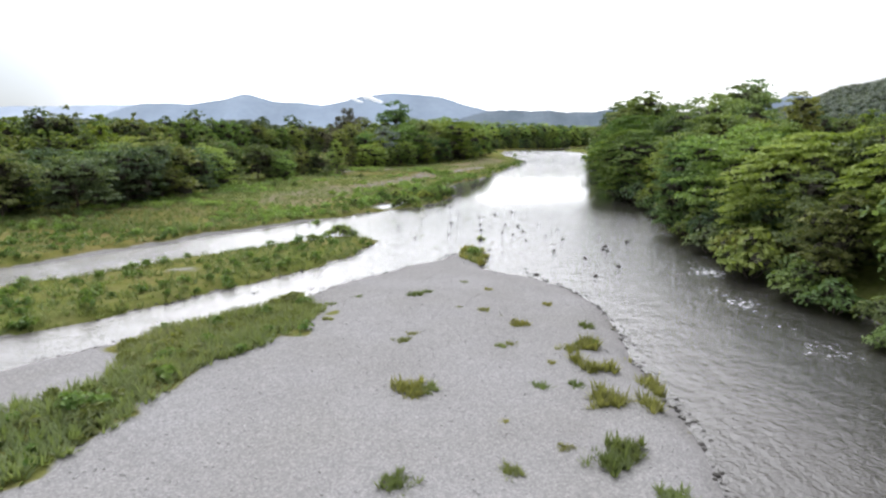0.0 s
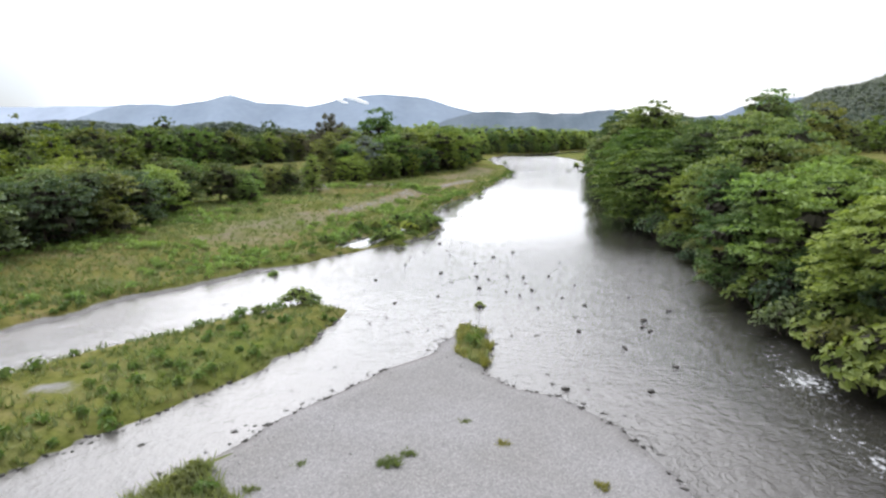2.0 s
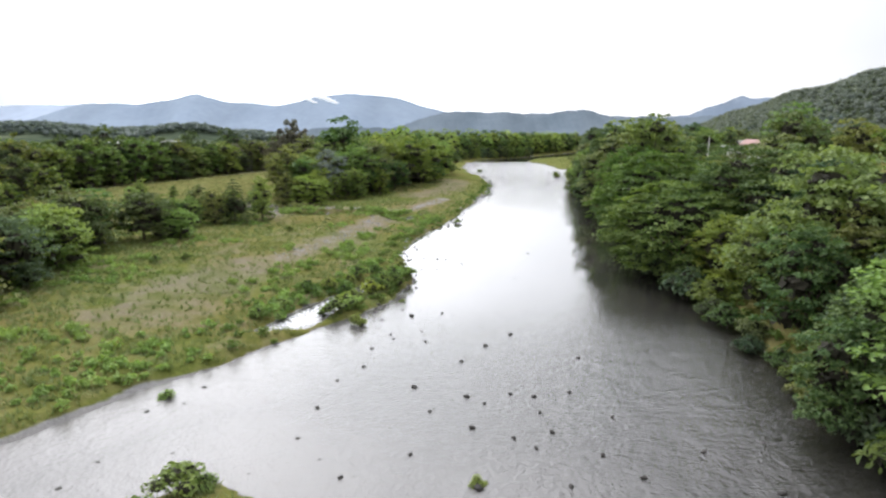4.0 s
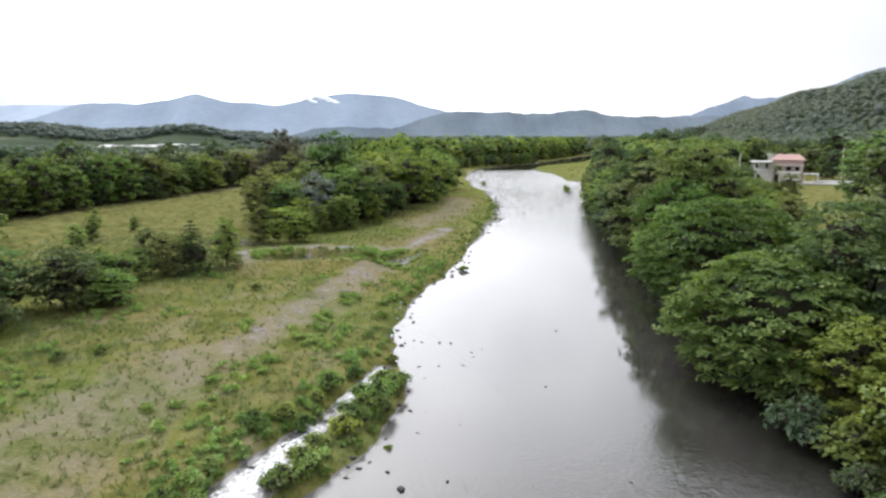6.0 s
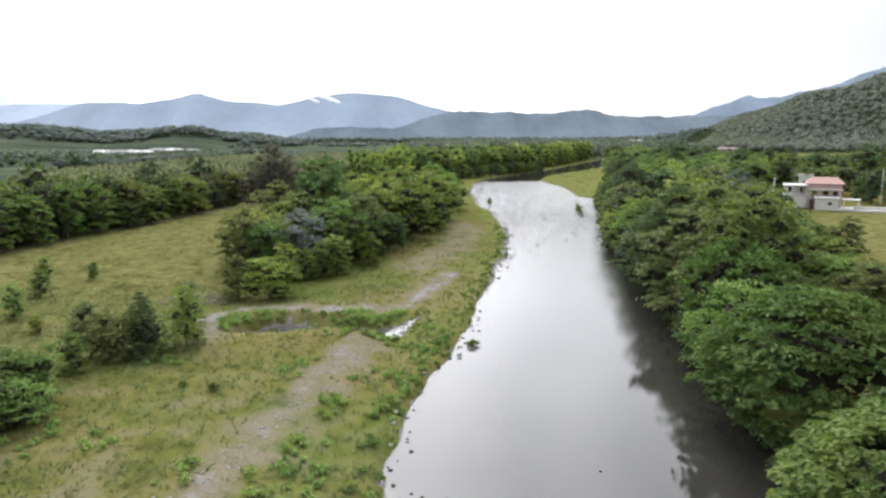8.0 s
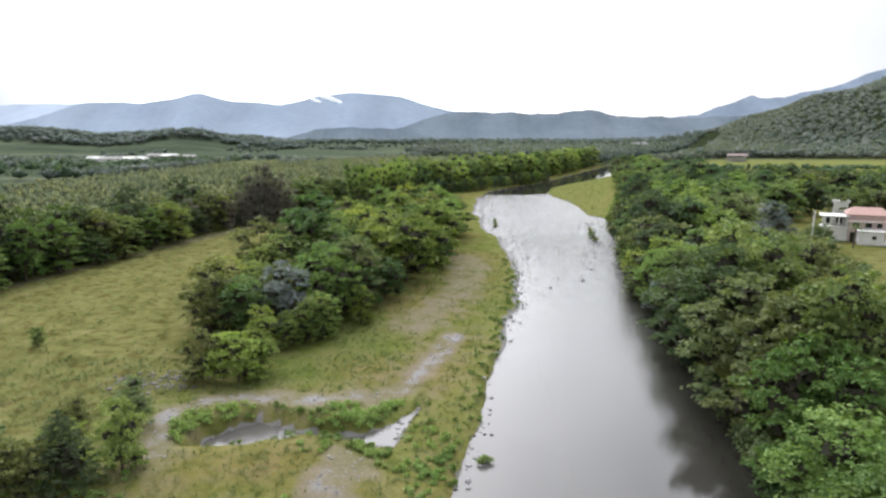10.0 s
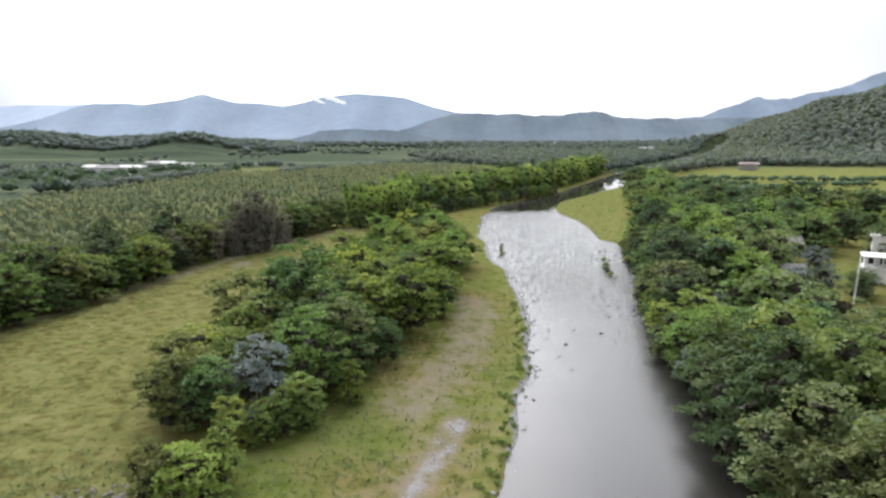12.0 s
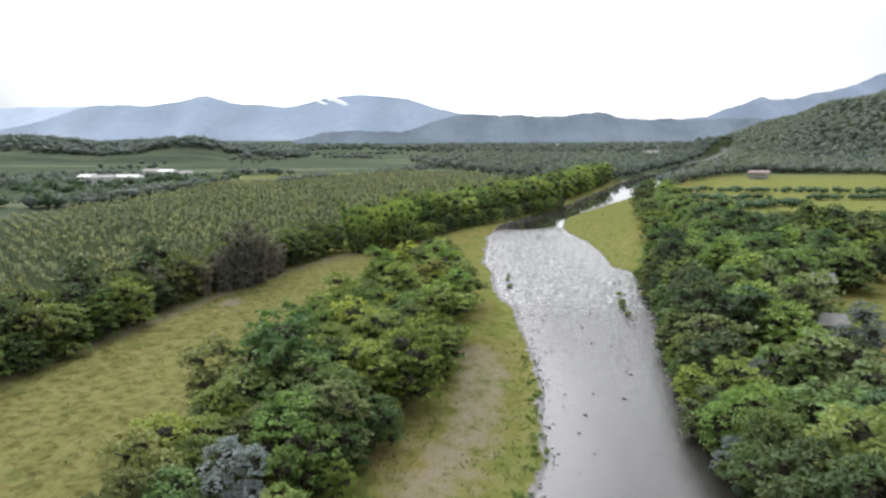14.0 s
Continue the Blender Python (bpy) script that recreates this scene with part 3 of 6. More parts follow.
ground_xs = spaced((-4700, -300, 500, 30), (-300, -60, 25, 2.0), (-60, -26, 1.6, 0.45), (-26, 30, 0.42, 0.42), (30, 110, 0.5, 2.5), (110, 300, 3, 16), (300, 1500, 18, 50), (1500, 4700, 60, 500))
ground_ys = spaced((-1500, -60, 400, 20), (-60, 6, 10, 0.6), (6, 60, 0.42, 0.45), (60, 140, 0.5, 0.9), (140, 330, 1.0, 2.2), (330, 560, 3, 16), (560, 1600, 18, 50), (1600, 4800, 60, 500))
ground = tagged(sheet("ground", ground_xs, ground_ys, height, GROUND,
                      {"gravel": gravel_at, "dry": dry_at, "pasture": pasture_at, "wet": lambda x, y: soft(0.45, 0.05, land(x, y)), "floor_shade": floor_shade_at, "afar": afar_at, "lush": lush_at}),
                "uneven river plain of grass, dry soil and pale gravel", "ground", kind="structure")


def riffle_at(x, y):
    a = soft(78, 54, y) * (0.45 + 0.35 * soft(-2, 6, x)) + soft(100, 168, y) * soft(345, 320, y) * 1.0
    return np.clip(a + 0.25 * soft(85, 60, y), 0.02, 1.3)


def rapid_at(x, y):
    return soft(135, 235, y) * soft(345, 325, y) + 0.32 * soft(82, 52, y)


def shallow_sheen_at(x, y):
    bank = np.interp(y, [q[1] for q in RIGHT_SHORE[::-1]], [q[0] for q in RIGHT_SHORE[::-1]])
    # bed near land; the left channels' extra paleness stands in for reflected sky
    return soft(-9.0, -0.3, land(x, y)) * 0.6 * soft(3, 8, bank - x) + 0.3 * soft(-2, -7, x) * soft(62, 50, y)


def foam_glare_at(x, y):
    edge = seg_distance(x, y, [(13.2, 14), (13.0, 22), (12.6, 29), (14.5, 36), (15, 44)], False)
    f = 0.55 * soft(5.5, 0.0, edge) * soft(50, 36, y) * (0.85 + 0.2 * ripple(x * 0.6, y * 0.5, 9))
    # left shore, inlet and pool: white specks stand in for mirrored sky
    shore = 0.46 * soft(-2.2, -0.1, land(x, y)) * soft(52, 60, y) * soft(100, 88, y) * soft(8, 4, x)
    f = np.maximum(f, np.maximum(shore, np.maximum(0.66 * soft(-0.6, 0.6, signed(x, y, INLET)), 0.10 * soft(0.0, 0.6, signed(x, y, POOL)))))
    return f


water = tagged(sheet("water", spaced((-130, -30, 8, 1), (-30, 75, 0.7, 0.7), (75, 560, 2, 20)), spaced((-160, 5, 20, 1), (5, 130, 0.7, 1), (130, 360, 1, 3), (360, 1200, 5, 30)),
                     lambda x, y: np.zeros_like(x), WATER,
                     {"riffle": riffle_at, "foam_glare": foam_glare_at, "rapid": rapid_at, "shallow": shallow_sheen_at}),
               "shallow river water mirroring the white sky", "water", kind="structure")


# ---- plants: builders ----
ICO = bmesh.new()
bmesh.ops.create_icosphere(ICO, subdivisions=2, radius=1.0)
ICO_V, ICO_T = np.array([v.co[:] for v in ICO.verts]), np.array([[v.index for v in f.verts] for f in ICO.faces])
ICO.free()
ICO = bmesh.new()
bmesh.ops.create_icosphere(ICO, subdivisions=1, radius=1.0)
ICO1_V, ICO1_T = np.array([v.co[:] for v in ICO.verts]), np.array([[v.index for v in f.verts] for f in ICO.faces])
ICO.free()


def unit(v):
    return v / (np.linalg.norm(v, axis=-1, keepdims=True) + 1e-9)


def leaves(rng, centres, normals, size, fold=0.25, narrow=0.55):
    """Folded kite-shaped leaves, two triangles each, at the centres and roughly facing the normals."""
    k = len(centres)
    u = unit(np.cross(normals, rng.normal(size=(k, 3))))
    w = unit(np.cross(normals, u))
    s = (size * rng.uniform(0.6, 1.4, k))[:, None]
    v = np.stack([centres - u * s * 0.5, centres + w * s * narrow * 0.5 + normals * s * fold * 0.5 - u * s * 0.05, centres + u * s * 0.5 - normals * s * fold * 0.4,
                  centres - w * s * narrow * 0.5 + normals * s * fold * 0.5 - u * s * 0.05], 1).reshape(-1, 3)
    i = np.arange(k)[:, None] * 4
    return v, np.concatenate([i + (0, 1, 2), i + (0, 2, 3)])


def blob_leaves(rng, centre, radii, count, size, up=0.5, skin=0.5, narrow=0.55):
    """Leaves through the outer skin of an ellipsoid, more of them above than below."""
    d = unit(rng.normal(size=(count, 3)))
    d[:, 2] = np.where(d[:, 2] < -0.3, -d[:, 2], d[:, 2])
    p = np.asarray(centre) + d * (1 - skin * rng.random((count, 1)) ** 1.5) * radii
    nrm = unit(d * (1 - up) + np.array([0, 0, up]) + rng.normal(size=(count, 3)) * 0.3)
    return leaves(rng, p, nrm, size, narrow=narrow)


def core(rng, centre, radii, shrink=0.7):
    """Ragged dark leaves inside a crown or lobe: the shade of its gaps put into colour."""
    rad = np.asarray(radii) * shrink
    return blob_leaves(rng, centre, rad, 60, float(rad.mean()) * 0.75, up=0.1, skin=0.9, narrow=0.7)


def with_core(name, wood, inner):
    """Bark for the trunk and limbs, dark painted gap shade for the inner pieces, in one mesh."""
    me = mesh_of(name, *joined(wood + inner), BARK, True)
    me.materials.append(CROWN_SHADE)
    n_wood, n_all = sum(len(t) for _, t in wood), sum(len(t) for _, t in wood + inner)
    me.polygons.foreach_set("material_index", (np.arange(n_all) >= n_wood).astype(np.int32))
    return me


def limb(a, b, ra, rb, sides=5, bend=0.0):
    """A tapered, slightly bent branch between two places."""
    a, b = np.asarray(a, float), np.asarray(b, float)
    axis = unit(b - a)
    side = unit(np.cross(axis, (0.3, 0.9, 0.1)))
    other = np.cross(axis, side)
    ang = np.arange(sides) * 2 * np.pi / sides
    rings = []
    for f in (0, 0.4, 1.0):
        c = a + (b - a) * f + side * bend * math.sin(f * np.pi)
        rings.append(c + (ra + (rb - ra) * f) * (np.cos(ang)[:, None] * side + np.sin(ang)[:, None] * other))
    t = []
    for k in range(2):
        for i in range(sides):
            j = (i + 1) % sides
            t += [(k * sides + i, k * sides + j, (k + 1) * sides + j), (k * sides + i, (k + 1) * sides + j, (k + 1) * sides + i)]
    return np.concatenate(rings), np.array(t)


def part(name, me, parent, label=""):
    ob = new(name, me)
    ob.parent = parent
    if label:
        ob["label"] = label
    return ob


def plant(name, meshes, label, category, group):
    root = new(name)
    part("trunk", meshes[0], root)
    part("crown", meshes[1], root)
    return tagged(root, label, category, group)


def leafy_tree(seed, tall, wide, mat, pads=90, per=40, size=0.32, base=0.12, flat=0.5, pad=1.0, lobes=6):
    """A broad-leaved tree: a trunk with limbs, and several lobes of crown with clefts between them, each roofed with small shelving sprays of leaves."""
    rng = np.random.default_rng(seed)
    r = wide / 2
    wood = [limb((0, 0, -0.5), (0.1, 0, tall * 0.55), 0.018 * tall + 0.06, 0.012 * tall, 7, 0.15)]
    crown, inner = [], []
    lobes += 2
    share = max(4, pads // lobes)
    for k in range(lobes):
        top = k == lobes - 1
        ang = k * 2.4 + rng.uniform(-0.4, 0.4)
        lr = r * rng.uniform(0.36, 0.58) * (1.05 if top else 1)
        out = 0.15 * r if top else (r - lr) * rng.uniform(0.75, 1.2)
        zc = tall - lr * 0.7 if top else tall * (base + (0.84 - base) * (k + 0.5) / lobes) + lr * 0.25
        c = np.array([out * math.cos(ang), out * math.sin(ang), zc])
        rad = np.array([lr, lr, min(lr * rng.uniform(0.7, 0.95), zc * 0.9)])
        wood.append(limb((0.05, 0, max(tall * 0.1, zc * 0.5)), c, 0.008 * tall + 0.02, 0.025, 5, 0.12))
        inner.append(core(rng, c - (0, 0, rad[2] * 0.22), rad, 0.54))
        i = np.arange(share) + 0.5
        z = 1 - i / share * 1.38
        th = i * 2.39996 + rng.uniform(0, 6)
        d = np.stack([np.sqrt(np.maximum(0, 1 - z * z)) * np.cos(th), np.sqrt(np.maximum(0, 1 - z * z)) * np.sin(th), z], 1)
        d = unit(d + rng.normal(size=d.shape) * 0.22)
        for q in d:
            pc = c + q * rad * rng.uniform(0.78, 1.14)
            pr = pad * rng.uniform(0.5, 1.2) * min(1.0, 0.35 + lr / 3.0)
            lean = rng.uniform(0.75, 1.3)
            crown.append(blob_leaves(rng, pc, np.array([pr * lean, pr / lean, pr * flat]), per, size, up=0.66, skin=0.85, narrow=0.68))
    return with_core("trunk", wood, inner), mesh_of("crown", *joined(crown), mat)


def dome_tree(seed, tall, wide, mat, pads=360, per=40, size=0.40, clear=0.36):
    """A wide rain-tree dome: forked trunk, long limbs, and many flat shelves of leaves stepping up to a rounded top; a
    dark core paints the shade of the hollows beneath.
    """
    rng = np.random.default_rng(seed)
    r, low = wide / 2, tall * clear
    wood = [limb((0, 0, -0.5), (0.2, 0.1, low * 0.8), 0.38, 0.26, 8, 0.2)]
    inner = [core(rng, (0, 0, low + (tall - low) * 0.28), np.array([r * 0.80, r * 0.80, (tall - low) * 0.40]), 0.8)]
    crown = []
    for k in range(9):
        a = k * 0.7
        wood.append(limb((0.2, 0.1, low * 0.7), (r * 0.75 * math.cos(a), r * 0.75 * math.sin(a), low + (tall - low) * (0.25 + 0.05 * (k % 3))), 0.16, 0.04, 5, 0.3))
    i = np.arange(pads) + 0.5
    for zz, t in zip(1 - i / pads * 1.12, i * 2.39996):
        zz = round(zz * 7.5) / 7.5 + rng.uniform(-0.05, 0.05)
        out = math.sqrt(max(0.0, 1 - zz * zz)) * rng.uniform(0.80, 1.05) * (1 + 0.10 * math.sin(2 * t + seed) + 0.07 * math.sin(5 * t))
        lift = 0.12 * math.sin(3 * t + seed) * out
        p = np.array([r * out * math.cos(t), r * out * math.sin(t), low + (tall - low) * (max(zz, -0.1) + lift * 0.6)])
        pr = rng.uniform(0.55, 1.15)
        droop = np.array([math.cos(t) * out, math.sin(t) * out, 0]) * 0.25
        v, f = blob_leaves(rng, (0, 0, 0), np.array([pr, pr * rng.uniform(0.8, 1.2), pr * 0.16]), per, size, up=0.85, skin=0.95, narrow=0.6)
        v[:, 2] -= v @ droop
        crown.append((v + p, f))
    for k in range(34):
        t, out = k * 2.4, r * rng.uniform(0.6, 1.0)
        p = np.array([out * math.cos(t), out * math.sin(t), low * rng.uniform(0.25, 0.8)])
        crown.append(blob_leaves(rng, p, np.array([0.9, 0.9, 0.5]), per, size, up=0.5, skin=0.9, narrow=0.62))
    return with_core("trunk", wood, inner), mesh_of("crown", *joined(crown), mat)


def feathery_tree(seed, tall, wide, mat, count, size, stems=9, low=0.3):
    """Bamboo or casuarina: many thin stems that lean apart, with fine drooping foliage."""
    rng = np.random.default_rng(seed)
    wood, crown, inner = [], [], []
    for k in range(stems):
        ang, out = k * 2.4, wide * 0.5 * math.sqrt((k + 0.5) / stems)
        top = np.array([out * math.cos(ang), out * math.sin(ang), tall * rng.uniform(0.72, 1.0)])
        wood.append(limb((top[0] * 0.25, top[1] * 0.25, -0.3), top, 0.06, 0.02, 5, 0.2))
        for f in (low, low + 0.2, low + 0.42, low + 0.64, 0.96):
            c = top * (0.25 + 0.75 * f, 0.25 + 0.75 * f, f)
            br = wide * rng.uniform(0.15, 0.24) * (1.3 - 0.65 * f)
            crown.append(blob_leaves(rng, c, np.array([br, br, br * 1.35]), count // (stems * 5), size, up=0.15, skin=0.85, narrow=0.28))
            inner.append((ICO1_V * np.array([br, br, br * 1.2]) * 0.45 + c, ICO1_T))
    return with_core("trunk", wood, inner), mesh_of("crown", *joined(crown), mat)


def conifer_tree(seed, tall, wide, mat):
    """A small conifer: a straight trunk and tiers of short drooping boughs that narrow to a point."""
    rng = np.random.default_rng(seed)
    wood, crown = [limb((0, 0, -0.3), (0, 0, tall * 0.96), 0.11, 0.02, 7, 0.03)], []
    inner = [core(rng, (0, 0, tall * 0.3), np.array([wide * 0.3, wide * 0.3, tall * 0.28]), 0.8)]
    for k in range(15):
        f = k / 14
        reach = wide / 2 * (1 - f) ** 0.75 * rng.uniform(0.85, 1.1) + 0.12
        boughs = int(13 - 8 * f)
        for b in range(boughs):
            a = (b + 0.5 * (k % 2) + rng.uniform(-0.25, 0.25)) * 2 * math.pi / boughs
            for g in (0.45, 0.75, 1.0):
                out = reach * g * rng.uniform(0.85, 1.15)
                p = np.array([out * math.cos(a), out * math.sin(a), tall * (0.07 + 0.88 * f) - 0.22 * out])
                crown.append(blob_leaves(rng, p, np.array([0.34, 0.34, 0.10]) * (1.1 - 0.4 * f), 11, 0.26, up=0.75, skin=0.9, narrow=0.5))
    return with_core("trunk", wood, inner), mesh_of("crown", *joined(crown), mat)


def palm_frond(ln=1.9):
    """One arching palm leaf: a midrib with hanging leaflets on both sides."""
    verts, tris, n = [], [], 14
    mid_line = [np.array([ln * f, 0, 0.55 * ln * math.sin(1.9 * f) * 0.8 - 0.45 * ln * f * f]) for f in np.linspace(0.06, 1, n)]
    for i, c in enumerate(mid_line):
        reach = 0.42 * math.sin(math.pi * (0.12 + 0.84 * i / (n - 1)))
        for side in (-1, 1):
            k = len(verts)
            verts += [c - (0.05, 0, 0), c + (0.05, 0, 0), c + (0.12, side * reach, -0.30 * reach)]
            tris.append((k, k + 1, k + 2))
    for a, b in zip(mid_line, mid_line[1:]):
        k = len(verts)
        verts += [a + (0, 0.02, 0), a - (0, 0.02, 0), b + (0, 0, 0.02)]
        tris.append((k, k + 1, k + 2))
    return np.array(verts), np.array(tris)


def shrub(seed, tall, wide, mat, count, size, flat=0.8):
    """A low bush of a few leafy lumps on short stems."""
    rng = np.random.default_rng(seed)
    wood, crown, inner = [], [], []
    for k in range(5):
        ang, out = k * 2.4, wide * 0.28 * (k > 0)
        h = tall * (1 if k == 0 else rng.uniform(0.5, 0.85))
        c = np.array([out * math.cos(ang), out * math.sin(ang), h * 0.55])
        rad = np.array([wide * 0.3, wide * 0.3, h * 0.45 * (0.6 + 0.4 * flat)])
        wood.append(limb((0, 0, -0.15), c, 0.04, 0.015, 5, 0.05))
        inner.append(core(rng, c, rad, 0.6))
        crown.append(blob_leaves(rng, c, rad, count // 5, size, up=0.4, skin=0.7))
    return with_core("stem", wood, inner), mesh_of("foliage", *joined(crown), mat)


def bush_thing(name, meshes, label, group, category="bush"):
    root = new(name)
    part("stem", meshes[0], root)
    part("foliage", meshes[1], root)
    return tagged(root, label, category, group)


def set_out(kinds, places, seed, scale=(0.85, 1.15)):
    """Copies of the kinds at the places (x, y[, share of full size]), each turned its own way."""
    rnd = random.Random(seed)
    if not places:
        return
    zs = height(np.array([q[0] for q in places]), np.array([q[1] for q in places]))
    for q, z in zip(places, zs):
        k = rnd.choice(kinds)
        s = rnd.uniform(*scale) * (q[2] if len(q) > 2 else 1)
        m = pose(q[0], q[1], max(float(z), -0.1) - 0.05, 0, 0, rnd.uniform(0, 360)) @ Matrix.Diagonal((s * rnd.uniform(0.9, 1.1), s, s * rnd.uniform(0.9, 1.1), 1))
        ob = copy_thing(k, m)
        ob.matrix_basis = m


def woods_of(kinds, places, seed, scale, name, label):
    """Trees past counting, joined into one object."""
    rnd = random.Random(seed)
    kit, mats = [], []
    for k in kinds:
        verts, tris, slots, base = [], [], [], 0
        for o in k.children:
            me = o.data
            co, tri, slot = np.empty(len(me.vertices) * 3), np.empty(len(me.loops), np.int32), np.empty(len(me.polygons), np.int32)
            me.vertices.foreach_get("co", co)
            me.loops.foreach_get("vertex_index", tri)
            me.polygons.foreach_get("material_index", slot)
            for m in me.materials:
                if m not in mats:
                    mats.append(m)
            verts.append(co.reshape(-1, 3))
            tris.append(tri.reshape(-1, 3) + base)
            slots.append(np.array([mats.index(m) for m in me.materials], np.int32)[slot])
            base += len(me.vertices)
        kit.append((np.concatenate(verts), np.concatenate(tris), np.concatenate(slots)))
    zs = height(np.array([q[0] for q in places]), np.array([q[1] for q in places]))
    parts, slots = [], []
    for q, z in zip(places, zs):
        i = rnd.randrange(len(kit))
        s, a = rnd.uniform(*scale), rnd.uniform(0, 6.28)
        c, sn = math.cos(a) * s, math.sin(a) * s
        turn = np.array([[c, sn, 0], [-sn, c, 0], [0, 0, s * rnd.uniform(0.85, 1.15)]])
        parts.append((kit[i][0] @ turn + (q[0], q[1], float(z) - 0.1), kit[i][1]))
        slots.append(kit[i][2])
    me = mesh_of(name, *joined(parts), mats[0])
    for m in mats[1:]:
        me.materials.append(m)
    me.polygons.foreach_set("material_index", np.concatenate(slots))
    return tagged(new(name, me), label, "woods", kind="stuff")


def clear_of(places, spots):
    """Drops the places that stand within reach of a spot (x, y, metres)."""
    return [p for p in places if all(math.hypot(p[0] - x, p[1] - y) > r for x, y, r in spots)]


OPEN = [(82.5, 213, 5), (77, 204, 4), (68, 186, 4.5), (62.5, 178, 3.6), (86, 184, 8.5), (77, 172, 5), (70, 160, 5), (111, 241, 6), (84, 160, 10), (93, 168, 10), (78, 152, 7), (102, 176, 7)]


def scatter_in(outline, spacing, seed, jitter=0.45):
    """Places on an uneven grid inside an outline."""
    rnd = random.Random(seed)
    xs, ys = [p[0] for p in outline], [p[1] for p in outline]
    out, y, row = [], min(ys), 0
    while y < max(ys):
        x = min(xs) + (row % 2) * spacing / 2
        while x < max(xs):
            out.append((x + rnd.uniform(-jitter, jitter) * spacing, y + rnd.uniform(-jitter, jitter) * spacing))
            x += spacing
        y += spacing * 0.87
        row += 1
    a = np.array(out)
    keep = inside(a[:, 0], a[:, 1], outline)
    return [p for p, k in zip(out, keep) if k]


def drop_kinds(kinds):
    """The patterns themselves are taken out once their copies stand."""
    for k in kinds:
        for o in (*k.children_recursive, k):
            bpy.data.objects.remove(o)


# ---- trees of the right bank ----
BANK = "trees along the wooded river bank"
TONES = [(LEAF_MID, "dense green broadleaf tree on the river bank"), (LEAF_DARK, "dark green broadleaf tree on the river bank"),
         (LEAF_OLIVE, "olive green leafy tree in the bank woods"), (LEAF_BRIGHT, "bright green leafy tree on the river bank"), (LEAF_MID, "green tree with uneven leafy crown")]
near = [plant("broadleaf_tree", leafy_tree(11 + i, 8.5 + (i % 3), 9.0 + (i % 2), m, 168, 34, 0.38, 0.06), lab, "tree", BANK) for i, (m, lab) in enumerate(TONES)]
layered = [plant("spreading_tree", leafy_tree(31 + i, 10, w, m, 216, 40, 0.38, 0.10, 0.30, 1.35, 7), lab, "tree", BANK) for i, (w, m, lab) in enumerate([
    (12.5, LEAF_MID, "spreading tree with flat layers of green leaves"), (11.5, LEAF_BRIGHT, "spreading tree with bright green layered foliage")])]
FAR_TONES = [(LEAF_MID, TONES[0][1]), (LEAF_OLIVE, TONES[2][1]), (LEAF_DARK, TONES[1][1]), (LEAF_MID, TONES[4][1]), (LEAF_BRIGHT, TONES[3][1])]
light = [plant("broadleaf_tree", leafy_tree(651 + i, 8.5 + (i % 3), 8.5 + (i % 2), m, 64, 10, 0.95, 0.06, 0.5, 1.25), lab, "tree", BANK) for i, (m, lab) in enumerate(FAR_TONES)]
mid = [plant("broadleaf_tree", leafy_tree(51 + i, 8.5 + (i % 3), 8.5 + (i % 2), m, 96, 16, 0.68, 0.06, 0.5, 1.15), lab, "tree", BANK) for i, (m, lab) in enumerate(FAR_TONES)]
slim = [plant("slender_tree", leafy_tree(71 + i, 12, 7.0, m, 168, 18, 0.55, 0.18, 0.5, 1.0, 12), lab, "tree", BANK) for i, (m, lab) in enumerate([
    (LEAF_OLIVE, "tall slender olive green tree above the bank woods"), (LEAF_MID, "tall slender green tree above the bank woods")])]
grey = [plant("grey_tree", leafy_tree(81, 9.0, 7.8, LEAF_GREY, 130, 30, 0.36, 0.03, 0.6, 0.95), "pale grey-green tree among darker woods", "tree", BANK)]
set_out(layered, [(18.8, 20, 0.72), (20.5, 45, 0.75)], 6, (0.92, 1.02))
dome = [plant("rain_tree", dome_tree(401 + i, 9.6, 13.5, m), "wide domed green tree with stepped leaf shelves", "tree", BANK) for i, m in enumerate((LEAF_RAIN, LEAF_RAIN))]
set_out(dome, [(26.9, 91.8, 0.98), (23.4, 78.3, 0.86)], 60, (0.98, 1.02))
set_out(dome, [(21.5, 27.5, 0.62), (20.8, 36.5, 0.66), (27, 54, 0.62)], 601, (0.98, 1.02))
set_out(layered[:1], [(29, 79, 0.9), (26, 62, 0.9)], 61, (0.97, 1.05))
set_out(near[2:5], [(32, 122, 1.05), (33.5, 131, 1.1)], 612, (0.97, 1.05))
set_out([near[0], near[3], near[4]], [(19.8, 50.5, 0.52), (21.2, 57, 0.56), (22.6, 63.5, 0.6), (23.6, 70, 0.62), (27.5, 101, 0.9)], 5, (0.92, 1.08))
set_out([near[0], near[3], near[2], near[4]], [(29.5, 108, 0.95), (31.5, 115, 0.95), (34.6, 138, 1), (36.8, 146, 1), (39.2, 155, 0.95)], 51, (0.92, 1.08))
set_out(near, [(18.5 + 0.9 * math.sin(k * 2.1), 13 + 3.2 * k, 0.42 + 0.06 * math.sin(k * 1.3)) for k in range(12)], 63, (0.9, 1.1))
set_out(near, [(22.5 + 1.2 * math.sin(k * 1.9), 14 + 4.0 * k, 0.55) for k in range(10)], 64, (0.9, 1.15))
RIGHT_EDGE = [(41.5, 163), (43.5, 171), (45.5, 178), (47.5, 185), (50, 193), (52.5, 200), (55, 208), (57, 216), (59.5, 224), (61.5, 232), (63.5, 240), (66, 249), (69, 258),
              (72, 262), (75, 274), (78, 287), (82, 301), (86, 316), (90, 332), (95, 350), (101, 366), (108, 384), (116, 402), (124, 420)]
set_out(mid, RIGHT_EDGE, 62, (0.85, 1.1))
